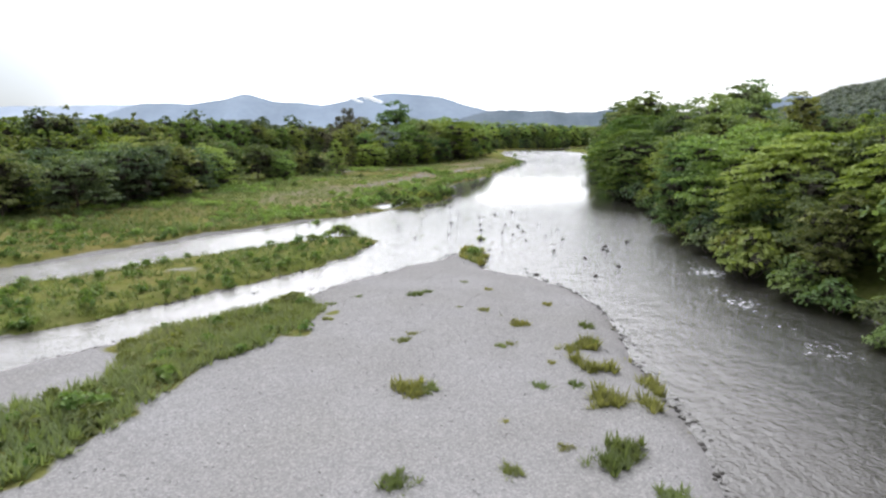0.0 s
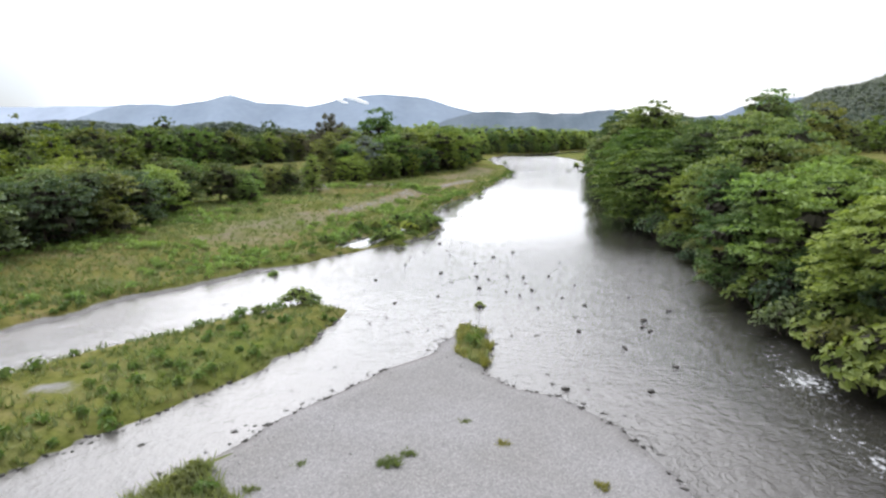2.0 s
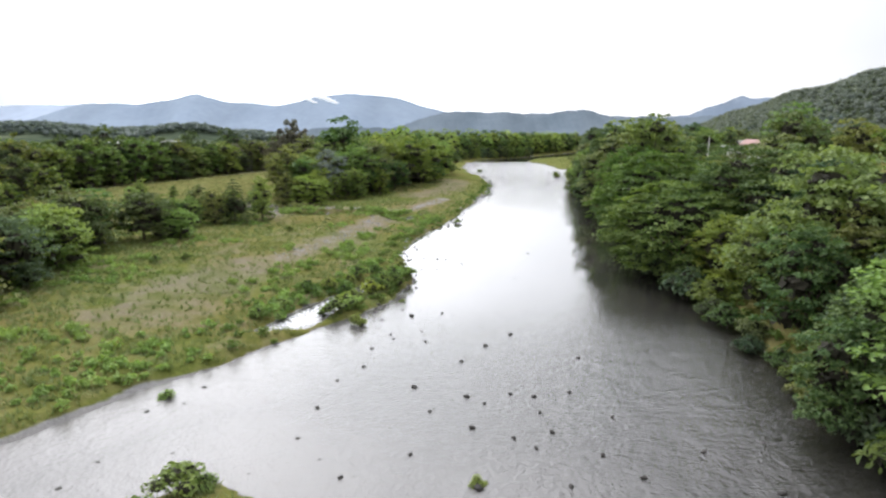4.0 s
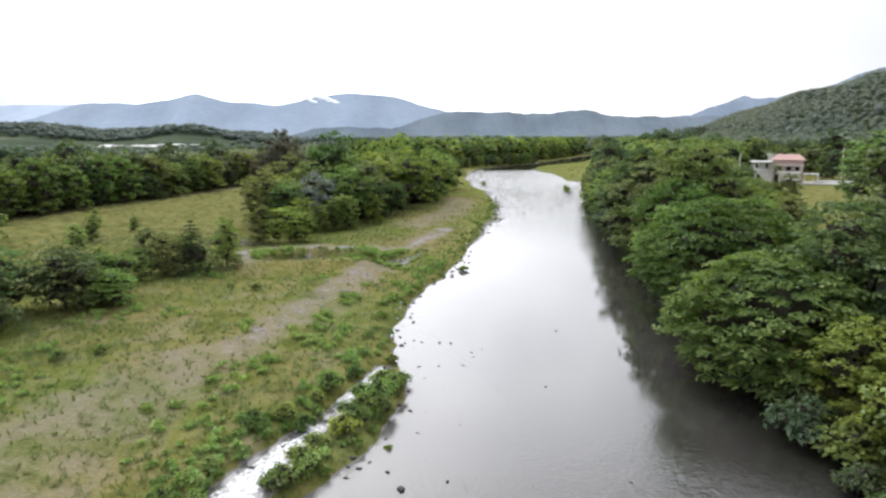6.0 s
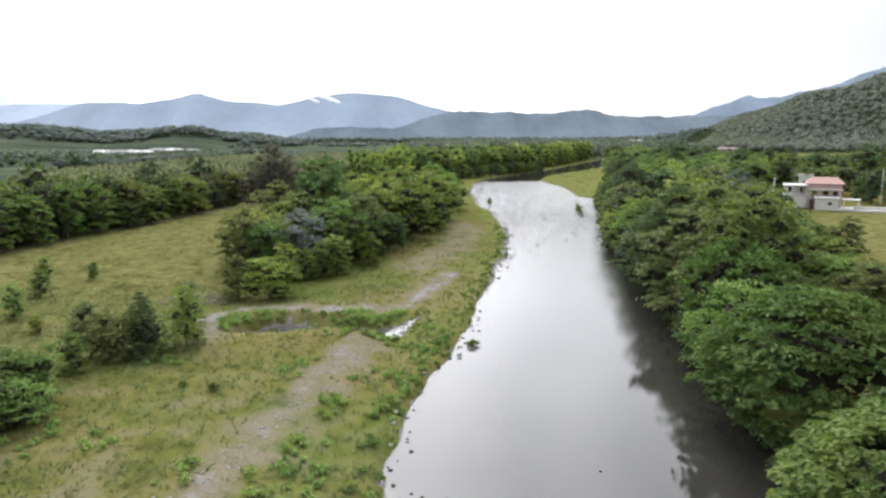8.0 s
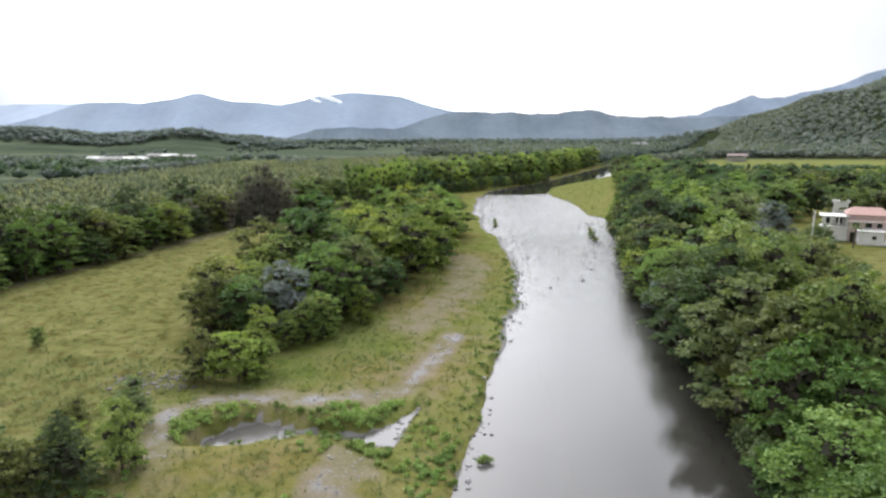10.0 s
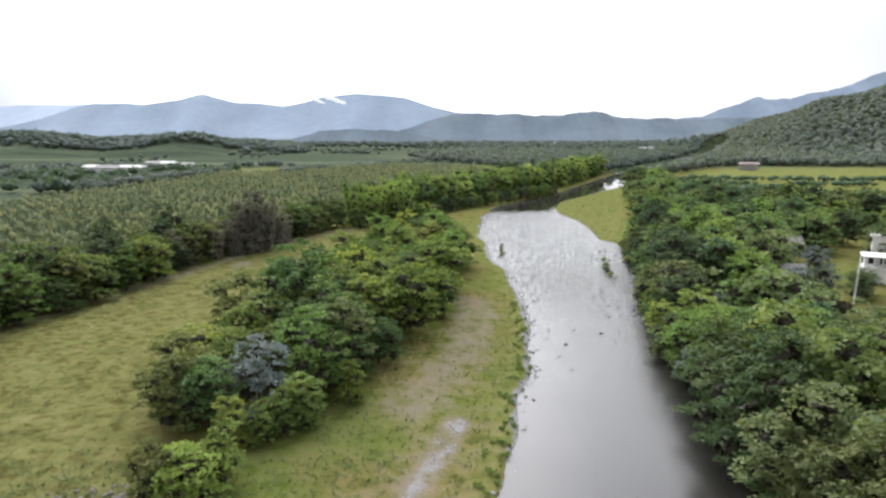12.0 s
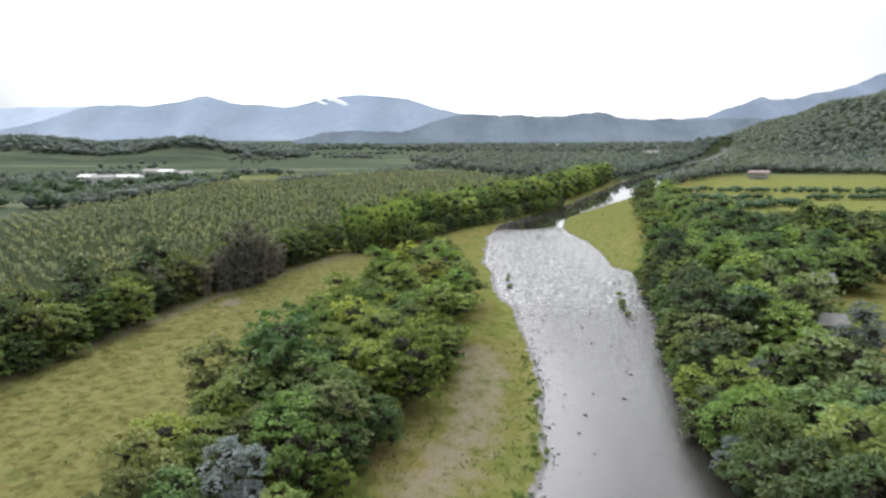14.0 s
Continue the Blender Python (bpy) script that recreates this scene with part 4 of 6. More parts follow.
set_out(mid, [(x - 4.2, y - 1.5) for x, y in RIGHT_EDGE[:14]], 621, (0.5, 0.68))
WOOD_NEAR = [(24, 22), (24, 66), (28, 70), (31, 88), (34, 104), (37, 120), (44, 138), (56, 138), (52, 118), (46, 100), (42, 84), (38, 72), (30, 62), (29, 22)]
set_out([near[0], near[3], near[4], near[3]], [p for p in scatter_in(WOOD_NEAR, 6.0, 7) if 72 < p[1] <= 104 and p[0] < 0.5 * (p[1] - 40)], 8, (0.9, 1.15))
set_out([near[0], near[2], near[3], near[4], near[1]], [p for p in scatter_in(WOOD_NEAR, 6.0, 7) if p[1] > 104 and p[0] < 0.5 * (p[1] - 40)], 83, (0.9, 1.15))
set_out(near, [p for p in scatter_in(WOOD_NEAR, 6.0, 7) if p[1] > 72 and p[0] >= 0.5 * (p[1] - 40)], 82, (0.45, 0.62))
set_out([near[0], near[3], near[4], near[2]], [p for p in scatter_in(WOOD_NEAR, 6.0, 7) if p[1] <= 72 and p[0] < 34], 81, (0.5, 0.72))
set_out(near, [(30.7, 67, 0.8), (33, 73, 0.85)], 811, (0.98, 1.02))
WOOD_FAR = [(42, 142), (46, 160), (53, 185), (61, 215), (72, 250), (92, 305), (101, 345), (122, 396), (130, 420), (124, 380), (106, 335), (102, 290), (98, 250), (91, 215),
            (75, 196), (68, 180), (58, 168), (52, 140)]
woods_of(mid, clear_of(scatter_in(WOOD_FAR, 6.2, 9), OPEN), 10, (0.75, 1.1), "bank_woods", "dense mixed green woods behind the river bank")
set_out(near, [(57, 143), (60, 147), (62, 153), (55, 146), (64, 159)], 821, (0.4, 0.5))
set_out(near[1:2], [(72.6, 175.5, 0.52), (74.5, 178.5, 0.42), (60.5, 170, 0.6), (58, 164, 0.6)], 822, (0.98, 1.02))
set_out(slim, [(38, 137, 1.08), (46, 100, 0.95), (41, 92, 0.95), (35, 84, 0.85), (34, 112, 0.95), (35, 118, 0.95), (38, 128, 0.95), (52, 98, 0.8)], 12, (0.95, 1.05))
set_out(grey, [(36, 152, 0.5), (47, 168, 0.6), (50, 191, 0.6), (63.5, 173, 0.95), (-12.4, 144.2, 0.82), (-5.5, 172, 0.85)], 13, (0.95, 1.05))
BEYOND = [(92, 196), (105, 240), (112, 300), (128, 300), (150, 285), (215, 330), (260, 300), (230, 230), (160, 190), (110, 175), (100, 182)]
woods_of(light, clear_of(scatter_in(BEYOND, 8.5, 14), OPEN), 15, (0.5, 1.0), "garden_woods", "mixed trees round the houses and fields")

# ---- copse and hedges of the left bank ----
LEFT = "trees of the copse and hedges on the grassy bank"
copse = [plant("broadleaf_tree", leafy_tree(91 + i, 8.0 + (i % 3), 7.5 + (i % 2), m, 104, 28, 0.46, 0.04, 0.5, 1.05), lab, "tree", LEFT) for i, (m, lab) in enumerate([
    (LEAF_MID, "dense green broadleaf tree in a copse"), (LEAF_BRIGHT, "light green broadleaf tree in a copse"), (LEAF_BRIGHT, "bright green leafy tree at a copse's edge"),
    (LEAF_MID, "green leafy tree in a copse"), (LEAF_OLIVE, "olive green leafy tree in a copse")])]
COPSE = [(-21, 136), (-16, 135), (-11, 136), (-7, 144), (-2, 151), (-0.5, 159), (5.5, 173), (12, 203), (15, 229), (16, 262), (9, 264), (-2, 236), (-11, 208), (-17, 188), (-20, 165), (-21, 148)]
set_out(copse, clear_of(scatter_in(COPSE, 5.0, 16), [(-12.4, 144.2, 4.6), (-11.8, 139.5, 3.8)]), 17, (0.72, 1.1))
set_out(copse[:1], [(-12, 165, 1.55), (-15.5, 160, 1.15), (-8, 160, 1.15), (-7, 172, 1.2), (-2, 180, 1.15), (3, 192, 1.1)], 18, (1, 1.05))
set_out(copse[2:3], [(-9.3, 139.6, 0.45), (-11.0, 137.6, 0.40), (-7.6, 142.2, 0.52), (-13.6, 137.4, 0.45), (-12.2, 130.5, 0.5), (-7.5, 141, 0.5), (-3.5, 147, 0.45)], 19)
set_out(copse[4:5], [(-17.5, 129, 0.55), (-24, 118, 0.4), (-19.6, 118, 0.42)], 20)
HEDGE_A = [(-38, 40), (-34, 50), (-29.5, 58), (-29, 70), (-29.5, 84), (-27, 91.5), (-23.5, 98.5), (-26, 101), (-34, 92), (-37, 84), (-40, 66), (-50, 44)]
hedge_kinds = [plant("spreading_tree", leafy_tree(101 + i, 7, 9, m, 120, 28, 0.46, 0.04, 0.28, 1.3), lab, "tree", LEFT) for i, (m, lab) in enumerate([
    (LEAF_MID, "low spreading tree in a field hedge"), (LEAF_OLIVE, "olive green spreading tree in a field hedge"), (LEAF_DARK, "dark green spreading tree in a field hedge"), (LEAF_BRIGHT, "bright green spreading tree in a field hedge")])]
front_kind = [plant("spreading_tree", leafy_tree(105, 7, 9, LEAF_FRESH, 120, 28, 0.46, 0.04, 0.24, 1.3), "bright green layered tree standing before a copse", "tree", LEFT)]
set_out(front_kind, [(-13.8, 128.2, 0.66)], 192, (1, 1.02))
set_out(hedge_kinds[3:4], [(-24.6, 98.0, 0.55), (-22.9, 95.2, 0.42)], 193, (0.98, 1.02))
set_out(hedge_kinds, scatter_in(HEDGE_A, 4.2, 21), 22, (0.5, 0.74))
set_out(hedge_kinds, [(-33.5, 50), (-30, 54), (-28.6, 60), (-28, 66), (-27.8, 73), (-28, 80)], 221, (0.62, 0.78))
HEDGE_B = [(-100, 100), (-63, 148), (-56, 180), (-50, 192), (-46.5, 210), (-39, 231), (-31, 254), (-17, 279), (-20, 288), (-39, 264), (-48, 240), (-58, 218), (-64, 198), (-70, 184), (-82, 150), (-118, 105)]
woods_of(mid[:4] + light, scatter_in(HEDGE_B, 4.3, 23), 24, (0.62, 1.02), "field_hedge", "dense dark hedge of trees along a pasture")
woods_of(light + mid, scatter_in([(-60, 78), (-46, 84), (-42, 108), (-62, 146), (-98, 100), (-80, 70)], 8.0, 25), 26, (0.45, 0.72), "field_woods", "scattered trees in the fields behind a hedge")
set_out(copse[2:4], [(-62, 150), (-60, 156), (-57.5, 163), (-56, 170), (-54.5, 177), (-52, 184), (-50, 191), (-48, 199), (-64, 158), (-61, 168), (-46, 206)], 241, (0.7, 1.0))
needle = [plant("casuarina_tree", feathery_tree(111, 10, 5.2, LEAF_GREYBROWN, 3600, 0.6, 9, 0.06), "tall greyish feathery casuarina tree in a hedge", "tree", LEFT)]
set_out(needle, [(-34, 236, 1.5), (-32, 240, 1.45), (-37.5, 233, 1.0), (-40.5, 229, 0.85), (-30, 246, 0.85), (-44, 222, 0.75), (-48, 214, 0.8), (-46, 218, 0.7), (-29, 251, 0.7), (-35, 242, 0.95)], 27)
dark_kind = [plant("conifer", conifer_tree(121, 6.6, 6.2, LEAF_DARK), "small dark bushy conifer in the pasture", "tree", LEFT)]
set_out(dark_kind, [(-20.7, 109.3, 0.92)], 28, (1, 1))
set_out(copse[4:5] + copse[2:3], [(-22.8, 107.8, 0.45), (-17.6, 111, 0.50), (-24.9, 109.2, 0.44), (-21.6, 111.4, 0.4), (-40, 130, 0.3), (-41.5, 134.5, 0.35), (-37.8, 121, 0.32), (-33, 116, 0.2), (-38, 139, 0.2), (-24.5, 105, 0.35)], 29, (0.95, 1.1))
bamboo = [plant("bamboo_clump", leafy_tree(131 + i, 13, 9.5, m, 70, 14, 0.95, 0.03, 0.75, 1.4, 8) if i else feathery_tree(131, 13, 11, m, 2000, 0.95, 8, 0.1), lab, "bamboo", "bamboo belt along the river bend") for i, (m, lab) in enumerate([
    (LEAF_BAMBOO, "tall feathery yellow-green bamboo clump"), (LEAF_BAMBOO, "tall bushy yellow-green bamboo clump"), (LEAF_MID, "tall bushy green bamboo clump")])]
BAMBOO = [(-9, 272), (0, 294), (14, 327), (34, 352), (71, 412), (154, 578), (138, 590), (60, 430), (20, 365), (-12, 310), (-18, 285)]
set_out(bamboo[:2], [p for p in scatter_in(BAMBOO, 7.0, 30) if p[1] < 312], 31, (0.75, 1.05))
set_out(bamboo[1:] + bamboo[2:], [p for p in scatter_in(BAMBOO, 7.0, 30) if p[1] >= 312], 311, (0.75, 1.05))
set_out(mid, [(4 + 1.6 * k, 300 + 3.0 * k, 0.5) if k < 10 else (20 + 3.6 * (k - 10), 330 + 4.6 * (k - 10), 0.55) for k in range(26)], 32)
drop_kinds(near + light + dome + layered + mid + slim + grey + copse + hedge_kinds + front_kind + needle + dark_kind + bamboo)


# ---- far woods, plantation: too many to count ----
def far_clumps(seed, places, tall, mat, name, label, leaf=34, wide=(0.42, 0.62)):
    """Tree-tops seen from far off, joined into one object: uneven lumps with ragged sprays of leaves."""
    rng = np.random.default_rng(seed)
    p = np.asarray(places, float)
    z = height(p[:, 0], p[:, 1])
    parts = []
    for (x, y), gz in zip(p, z):
        if gz < 0.2:
            continue
        h = tall * rng.uniform(0.6, 1.15)
        r = h * rng.uniform(*wide)
        c = np.array([x, y, gz + h * 0.52])
        rad = np.array([r, r * rng.uniform(0.8, 1.2), h * 0.5])
        parts.append((ICO1_V * (1 + 0.12 * rng.normal(size=(len(ICO1_V), 1))) * rad * 0.72 + c, ICO1_T))
        if leaf:
            parts.append(blob_leaves(rng, c, rad * 1.05, leaf, h * 0.24, up=0.55, skin=0.5, narrow=0.85))
    return tagged(new(name, mesh_of(name, *joined(parts), mat, True)), label, "woods", kind="stuff")


W_RIVER = [(150, 450), (172, 520), (222, 560), (270, 600), (420, 590), (520, 800), (430, 880), (360, 840), (250, 660), (175, 540)]
W_CENTRE = [(60, 640), (100, 560), (150, 600), (325, 880), (430, 1050), (100, 1150), (0, 900)]
W_REACH = [(165, 500), (195, 560), (352, 832), (560, 1180), (700, 1150), (500, 900), (330, 640), (222, 560)]
W_REACH_LEFT = [(155, 572), (330, 868), (520, 1190), (420, 1200), (250, 900), (110, 640)]
W_HILL = [(275, 600), (420, 540), (700, 480), (1150, 520), (1400, 1100), (800, 1200), (560, 1300), (480, 1050), (366, 850)]
far_clumps(201, scatter_in(W_RIVER, 11, 41), 8, LEAF_FAR_HAZED, "river_woods", "mixed green woods beyond the fields")
far_clumps(202, scatter_in(W_CENTRE, 14, 42), 10, LEAF_FAR_HAZED, "plain_woods", "dark green woods on the river plain")
far_clumps(210, scatter_in(W_REACH, 10, 51), 8, LEAF_FAR_HAZED, "reach_woods", "green woods lining the far river reach")
far_clumps(211, scatter_in(W_REACH_LEFT, 10, 52), 9, LEAF_FAR_HAZED, "reach_left_woods", "green woods along the far bank of the river")
far_clumps(203, scatter_in(W_HILL, 10.0, 43), 8.5, LEAF_HILL_HAZED, "hill_woods", "green woods covering a hillside", 22, (0.5, 0.8))
far_clumps(204, scatter_in([(450, 1080), (560, 1300), (700, 1900), (100, 2000), (-100, 1500), (110, 1160)], 30, 44), 13, LEAF_FAR_HAZED, "distant_woods", "hazy woods far up the valley", 16)
far_clumps(205, scatter_in([(-1200, 1500), (-250, 1350), (-100, 1500), (-60, 2000), (-1300, 2050)], 32, 45), 12, LEAF_FAR_HAZED, "valley_woods", "hazy woods at the foot of low hills", 16)
rows_of_trees = [(-84 + 84 * f, 548 + 136 * f) for f in np.linspace(0, 1, 16)] + [(50 * f, 684 + 174 * f) for f in np.linspace(0.05, 1, 14)]
rows_of_trees += [(-300 + 200 * f, 640 + 30 * math.sin(9 * f)) for f in np.linspace(0, 1, 22)] + [(-420 + 400 * f, 1010 + 260 * f) for f in np.linspace(0, 1, 40)]
rows_of_trees += scatter_in([(-176, 402), (-150, 400), (-132, 480), (-128, 570), (-140, 572), (-150, 500)], 10, 46) + scatter_in([(-330, 520), (-240, 500), (-190, 600), (-330, 640)], 17, 47)
rows_of_trees = [(x + 7 * math.sin(7.1 * i), y + 9 * math.sin(3.3 * i)) for i, (x, y) in enumerate(rows_of_trees + rows_of_trees)]
rows_of_trees += [p for p in scatter_in([(-500, 620), (-180, 640), (-60, 700), (30, 900), (60, 1150), (-500, 980)], 13, 48) if ripple(p[0] * 0.008, p[1] * 0.03, 6) > 0.95 and not inside(np.array([p[0]]), np.array([p[1]]), PALE_FIELDS[0])[0]]
far_clumps(206, rows_of_trees, 6, LEAF_FAR_HAZED, "field_trees", "rows of dark trees between distant fields", 40, (0.6, 1.1))
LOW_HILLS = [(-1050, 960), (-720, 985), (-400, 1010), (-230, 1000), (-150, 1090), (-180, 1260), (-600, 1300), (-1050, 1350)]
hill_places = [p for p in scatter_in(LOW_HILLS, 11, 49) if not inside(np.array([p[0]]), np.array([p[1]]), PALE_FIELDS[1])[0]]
far_clumps(208, hill_places, 9, LEAF_FAR_HAZED, "low_hill_woods", "dark hazy woods over low hills", 18, (0.7, 1.1))
far_clumps(209, scatter_in([(-235, 400), (-150, 395), (-150, 470), (-170, 560), (-250, 520)], 13, 50)[::2] + [(-135 + 9 * math.sin(k), 500 + 11 * k) for k in range(9)] + [(-162 + 14 * math.sin(2.3 * k), 556 + 16 * math.sin(1.7 * k + 1)) for k in range(12)], 7, LEAF_DARK, "farm_trees", "dark trees and scrub beside farm buildings", 60, (0.6, 1.0))
hedgerows = [(118 + 55 * f, 347 + 25 * f + 3 * math.sin(20 * f)) for f in np.linspace(0, 1, 15)] + [(106 + 50 * f, 322 - 30 * f) for f in np.linspace(0, 1, 16)]
hedgerows += [(135 + 90 * f, 395 - 5 * f) for f in np.linspace(0, 1, 12) if abs(f - 0.5) > 0.1] + [(150 + 110 * f, 440 - 20 * f) for f in np.linspace(0, 1, 14)]
hedgerows = [(x + 3.0 * math.sin(5.3 * i), y + 2.5 * math.sin(2.9 * i)) for i, (x, y) in enumerate(hedgerows * 4)]
far_clumps(207, hedgerows, 3.2, LEAF_DARK, "hedgerows", "low green hedgerows across a bright field", 44, (0.7, 1.2))


def plantation(seed):
    """Young banana-like plants in rows: a short stem and a rosette of arching blades."""
    rng = np.random.default_rng(seed)
    outline = ROWS_OUT
    xs, ys = np.meshgrid(np.arange(-260, 80, 4.3), np.arange(150, 720, 4.6))
    x, y = (xs + 0.25 * ys - 85).ravel(), (ys + 0.1 * xs).ravel()
    k = inside(x, y, outline) & (rng.random(len(x)) < 0.93)
    x, y = x[k] + rng.normal(size=k.sum()) * 0.3, y[k] + rng.normal(size=k.sum()) * 0.3
    z = height(x, y)
    n, b = len(x), 9
    ang = rng.uniform(0, 6.28, (n, 1)) + np.arange(b) * 2 * np.pi / b + rng.normal(size=(n, b)) * 0.2
    h, ln = rng.uniform(2.2, 3.9, (n, 1)), rng.uniform(0.5, 1.25, (n, b))
    o = np.stack([x, y, z], 1)[:, None, :]
    way = np.stack([np.cos(ang), np.sin(ang), 0 * ang], -1)
    side = np.stack([-np.sin(ang), np.cos(ang), 0 * ang], -1)
    up = np.array([0, 0, 1.0])
    rise = rng.uniform(0.5, 2.3, (n, b))[..., None]
    a = o + up * (h * np.ones((1, b)))[..., None] * 0.75
    mid_p = a + way * ln[..., None] * 0.5 + up * rise * 1.1
    tip = a + way * ln[..., None] * 1.0 + up * (rise - 0.15) * 0.7
    v = np.stack([a, mid_p + side * 0.32, tip, mid_p - side * 0.32], 2).reshape(-1, 3)
    i = np.arange(n * b)[:, None] * 4
    tris = np.concatenate([i + (0, 1, 2), i + (0, 2, 3)])
    s = np.stack([o[:, 0] + (0.2, 0, -0.1), o[:, 0] + (-0.12, 0.18, -0.1), o[:, 0] + (-0.12, -0.18, -0.1), o[:, 0] + up * h * 0.85], 1).reshape(-1, 3)
    j = np.arange(n)[:, None] * 4
    st = np.concatenate([j + (0, 1, 3), j + (1, 2, 3), j + (2, 0, 3)])
    return tagged(new("plantation", mesh_of("plantation", *joined([(v, tris), (s, st)]), LEAF_PALM)), "plantation of young banana-like plants set in rows", "plantation", kind="stuff")


plantation(211)


# ---- grass, weeds and stones ----
def sample(rng, box, count, test):
    x, y = rng.uniform(box[0], box[1], count), rng.uniform(box[2], box[3], count)
    k = test(x, y, rng.random(count))
    return x[k], y[k]


def tufts(rng, x, y, tall, wide, blades=7):
    """Grass tufts: thin blades leaning outwards from each place."""
    n = len(x)
    z = height(x, y)
    ang = rng.uniform(0, 6.28, (n, blades))
    h = tall * rng.uniform(0.5, 1.3, (n, blades)) * rng.uniform(0.7, 1.3, (n, 1))
    out = wide * rng.uniform(0.1, 1.0, (n, blades))
    way = np.stack([np.cos(ang), np.sin(ang), 0 * ang], -1)
    side = np.stack([-np.sin(ang), np.cos(ang), 0 * ang], -1)
    o = np.stack([x, y, z - 0.03], 1)[:, None, :] + way * (out * 0.35)[..., None]
    w = 0.08 * tall + 0.016
    v = np.stack([o - side * w, o + side * w, o + way * out[..., None] + np.array([0, 0, 1.0]) * h[..., None]], 2).reshape(-1, 3)
    return v, np.arange(len(v)).reshape(-1, 3)


def grass_test(x, y, r):
    d, g, dr = land(x, y), gravel_at(x, y), dry_at(x, y)
    return (d > 0.15) & (r < np.interp(y, [10, 60, 120, 200], [1, 1, 0.8, 0.5]) * (1 - np.clip(g * 2.2, 0, 1)) * (1 - 0.8 * np.clip(dr * 2.2, 0, 1))) & (x < 30)


rng = np.random.default_rng(301)
parts = []
for box, count, tall, wide in (((-46, 8, 9, 50), 15000, 0.24, 0.30), ((-46, 8, 45, 90), 16000, 0.24, 0.36), ((-46, 14, 88, 135), 12000, 0.24, 0.42), ((-6, 26, 130, 200), 6000, 0.28, 0.45)):
    parts.append(tufts(rng, *sample(rng, box, count, grass_test), tall, wide))
px_, py_ = sample(rng, (-66, 14, 105, 290), 9000, lambda x, y, r: inside(x, y, PASTURE) & (ripple(x * 0.75, y * 0.6, 2) > 0.25))
parts.append(tufts(rng, px_, py_, 0.3, 0.45, 6))
px_, py_ = sample(rng, (40, 130, 245, 460), 4000, lambda x, y, r: inside(x, y, [(57, 260), (63, 257), (79, 314), (90, 360), (124, 452), (96, 412), (68, 372), (60, 330)]))
parts.append(tufts(rng, px_, py_, 0.5, 0.5, 5))
tagged(new("meadow_grass", mesh_of("meadow_grass", *joined(parts), GRASS_BLADE)), "yellow-green grass tufts over the river meadow", "grass", kind="stuff")


def weeds(seed, boxes, mat, name, label):
    """Low broad-leaved weeds in patches."""
    rng = np.random.default_rng(seed)
    parts = []
    for box, count, r0, r1, test in boxes:
        x, y = sample(rng, box, count, test)
        for px, py, pz in zip(x, y, height(x, y)):
            r = rng.uniform(r0, r1)
            parts.append(blob_leaves(rng, (px, py, pz + r * 0.4), np.array([r, r, r * 0.75]), 34, 0.16 + 0.22 * r, up=0.4, skin=0.8, narrow=0.6))
    return tagged(new(name, mesh_of(name, *joined(parts), mat)), label, "weeds", kind="stuff")


def near_shore(x, y, r):
    d = land(x, y)
    return (d > 0.1) & (d < 2.2) & (gravel_at(x, y) < 0.75) & (x < 28) & (r < 0.75)


def patchy(x, y, r):
    return (land(x, y) > 0.6) & (gravel_at(x, y) < 0.35) & (ripple(x * 0.22, y * 0.2, 3) > 0.25) & (dry_at(x, y) < 0.25) & (x < np.interp(y, [50, 100, 200], [2, 5, 20]))


POOL_BANK_A = [(-16.3, 115.9), (-17.0, 119.8), (-11.5, 122.0), (-10.6, 121), (-12.9, 119.6), (-14.6, 117.2), (-14.9, 115.1)]
POOL_BANK_B = [(-6.6, 119.2), (-5.2, 120.8), (-1.6, 122.2), (1.3, 123.6), (2.2, 122.4), (0.6, 119.9), (-1.9, 118), (-3.2, 118)]


weeds(311, [((-34, 8, 10, 48), 1500, 0.15, 0.4, lambda x, y, r: (land(x, y) > 0.1) & (gravel_at(x, y) < 0.4) & (r < 0.55)), ((-12, 25, 50, 190), 3000, 0.2, 0.5, near_shore)],
      LEAF_BRIGHT, "waterside_weeds", "green weeds along the water's edge")
weeds(312, [((-30, 14, 45, 116), 3000, 0.16, 0.42, patchy), ((-6, 22, 66, 118), 2900, 0.18, 0.42, lambda x, y, r: (land(x, y) > 0.8) & (land(x, y) < 7.5) & (ripple(x * 0.5, y * 0.45, 11) > 0.05) & (gravel_at(x, y) < 0.3) & (dry_at(x, y) < 0.3) & (x < np.interp(y, [66, 150], [4, 18]))), ((-19, 4, 113, 125), 700, 0.28, 0.55, lambda x, y, r: inside(x, y, POOL_BANK_A) | inside(x, y, POOL_BANK_B))],
      LEAF_BRIGHT, "meadow_weeds", "bright green broad-leaved weeds in the meadow")

weeds(314, [((-14, -4, 9, 28), 520, 0.10, 0.30, lambda x, y, r: inside(x, y, BAR_WEEDS) & (ripple(x * 0.9, y * 0.8, 12) > 0.0))], LEAF_OLIVE, "channel_weeds", "olive green and brownish weeds along the side channel")
# bushes hanging over the right bank
bank_bush = [bush_thing("bank_bush", shrub(361 + i, 2.6, 3.4, m, 700, 0.36), lab, "bushes overhanging the right bank") for i, (m, lab) in enumerate([
    (LEAF_MID, "green bush hanging over the river bank"), (LEAF_DARK, "dark green bush hanging over the river bank"), (LEAF_OLIVE, "olive green bush hanging over the river bank")])]
shore_y = [12 + 2.3 * k for k in range(52)] + [132 + 4.2 * k for k in range(29)]
shore_x = np.interp(shore_y, [q[1] for q in RIGHT_SHORE[::-1]], [q[0] for q in RIGHT_SHORE[::-1]])
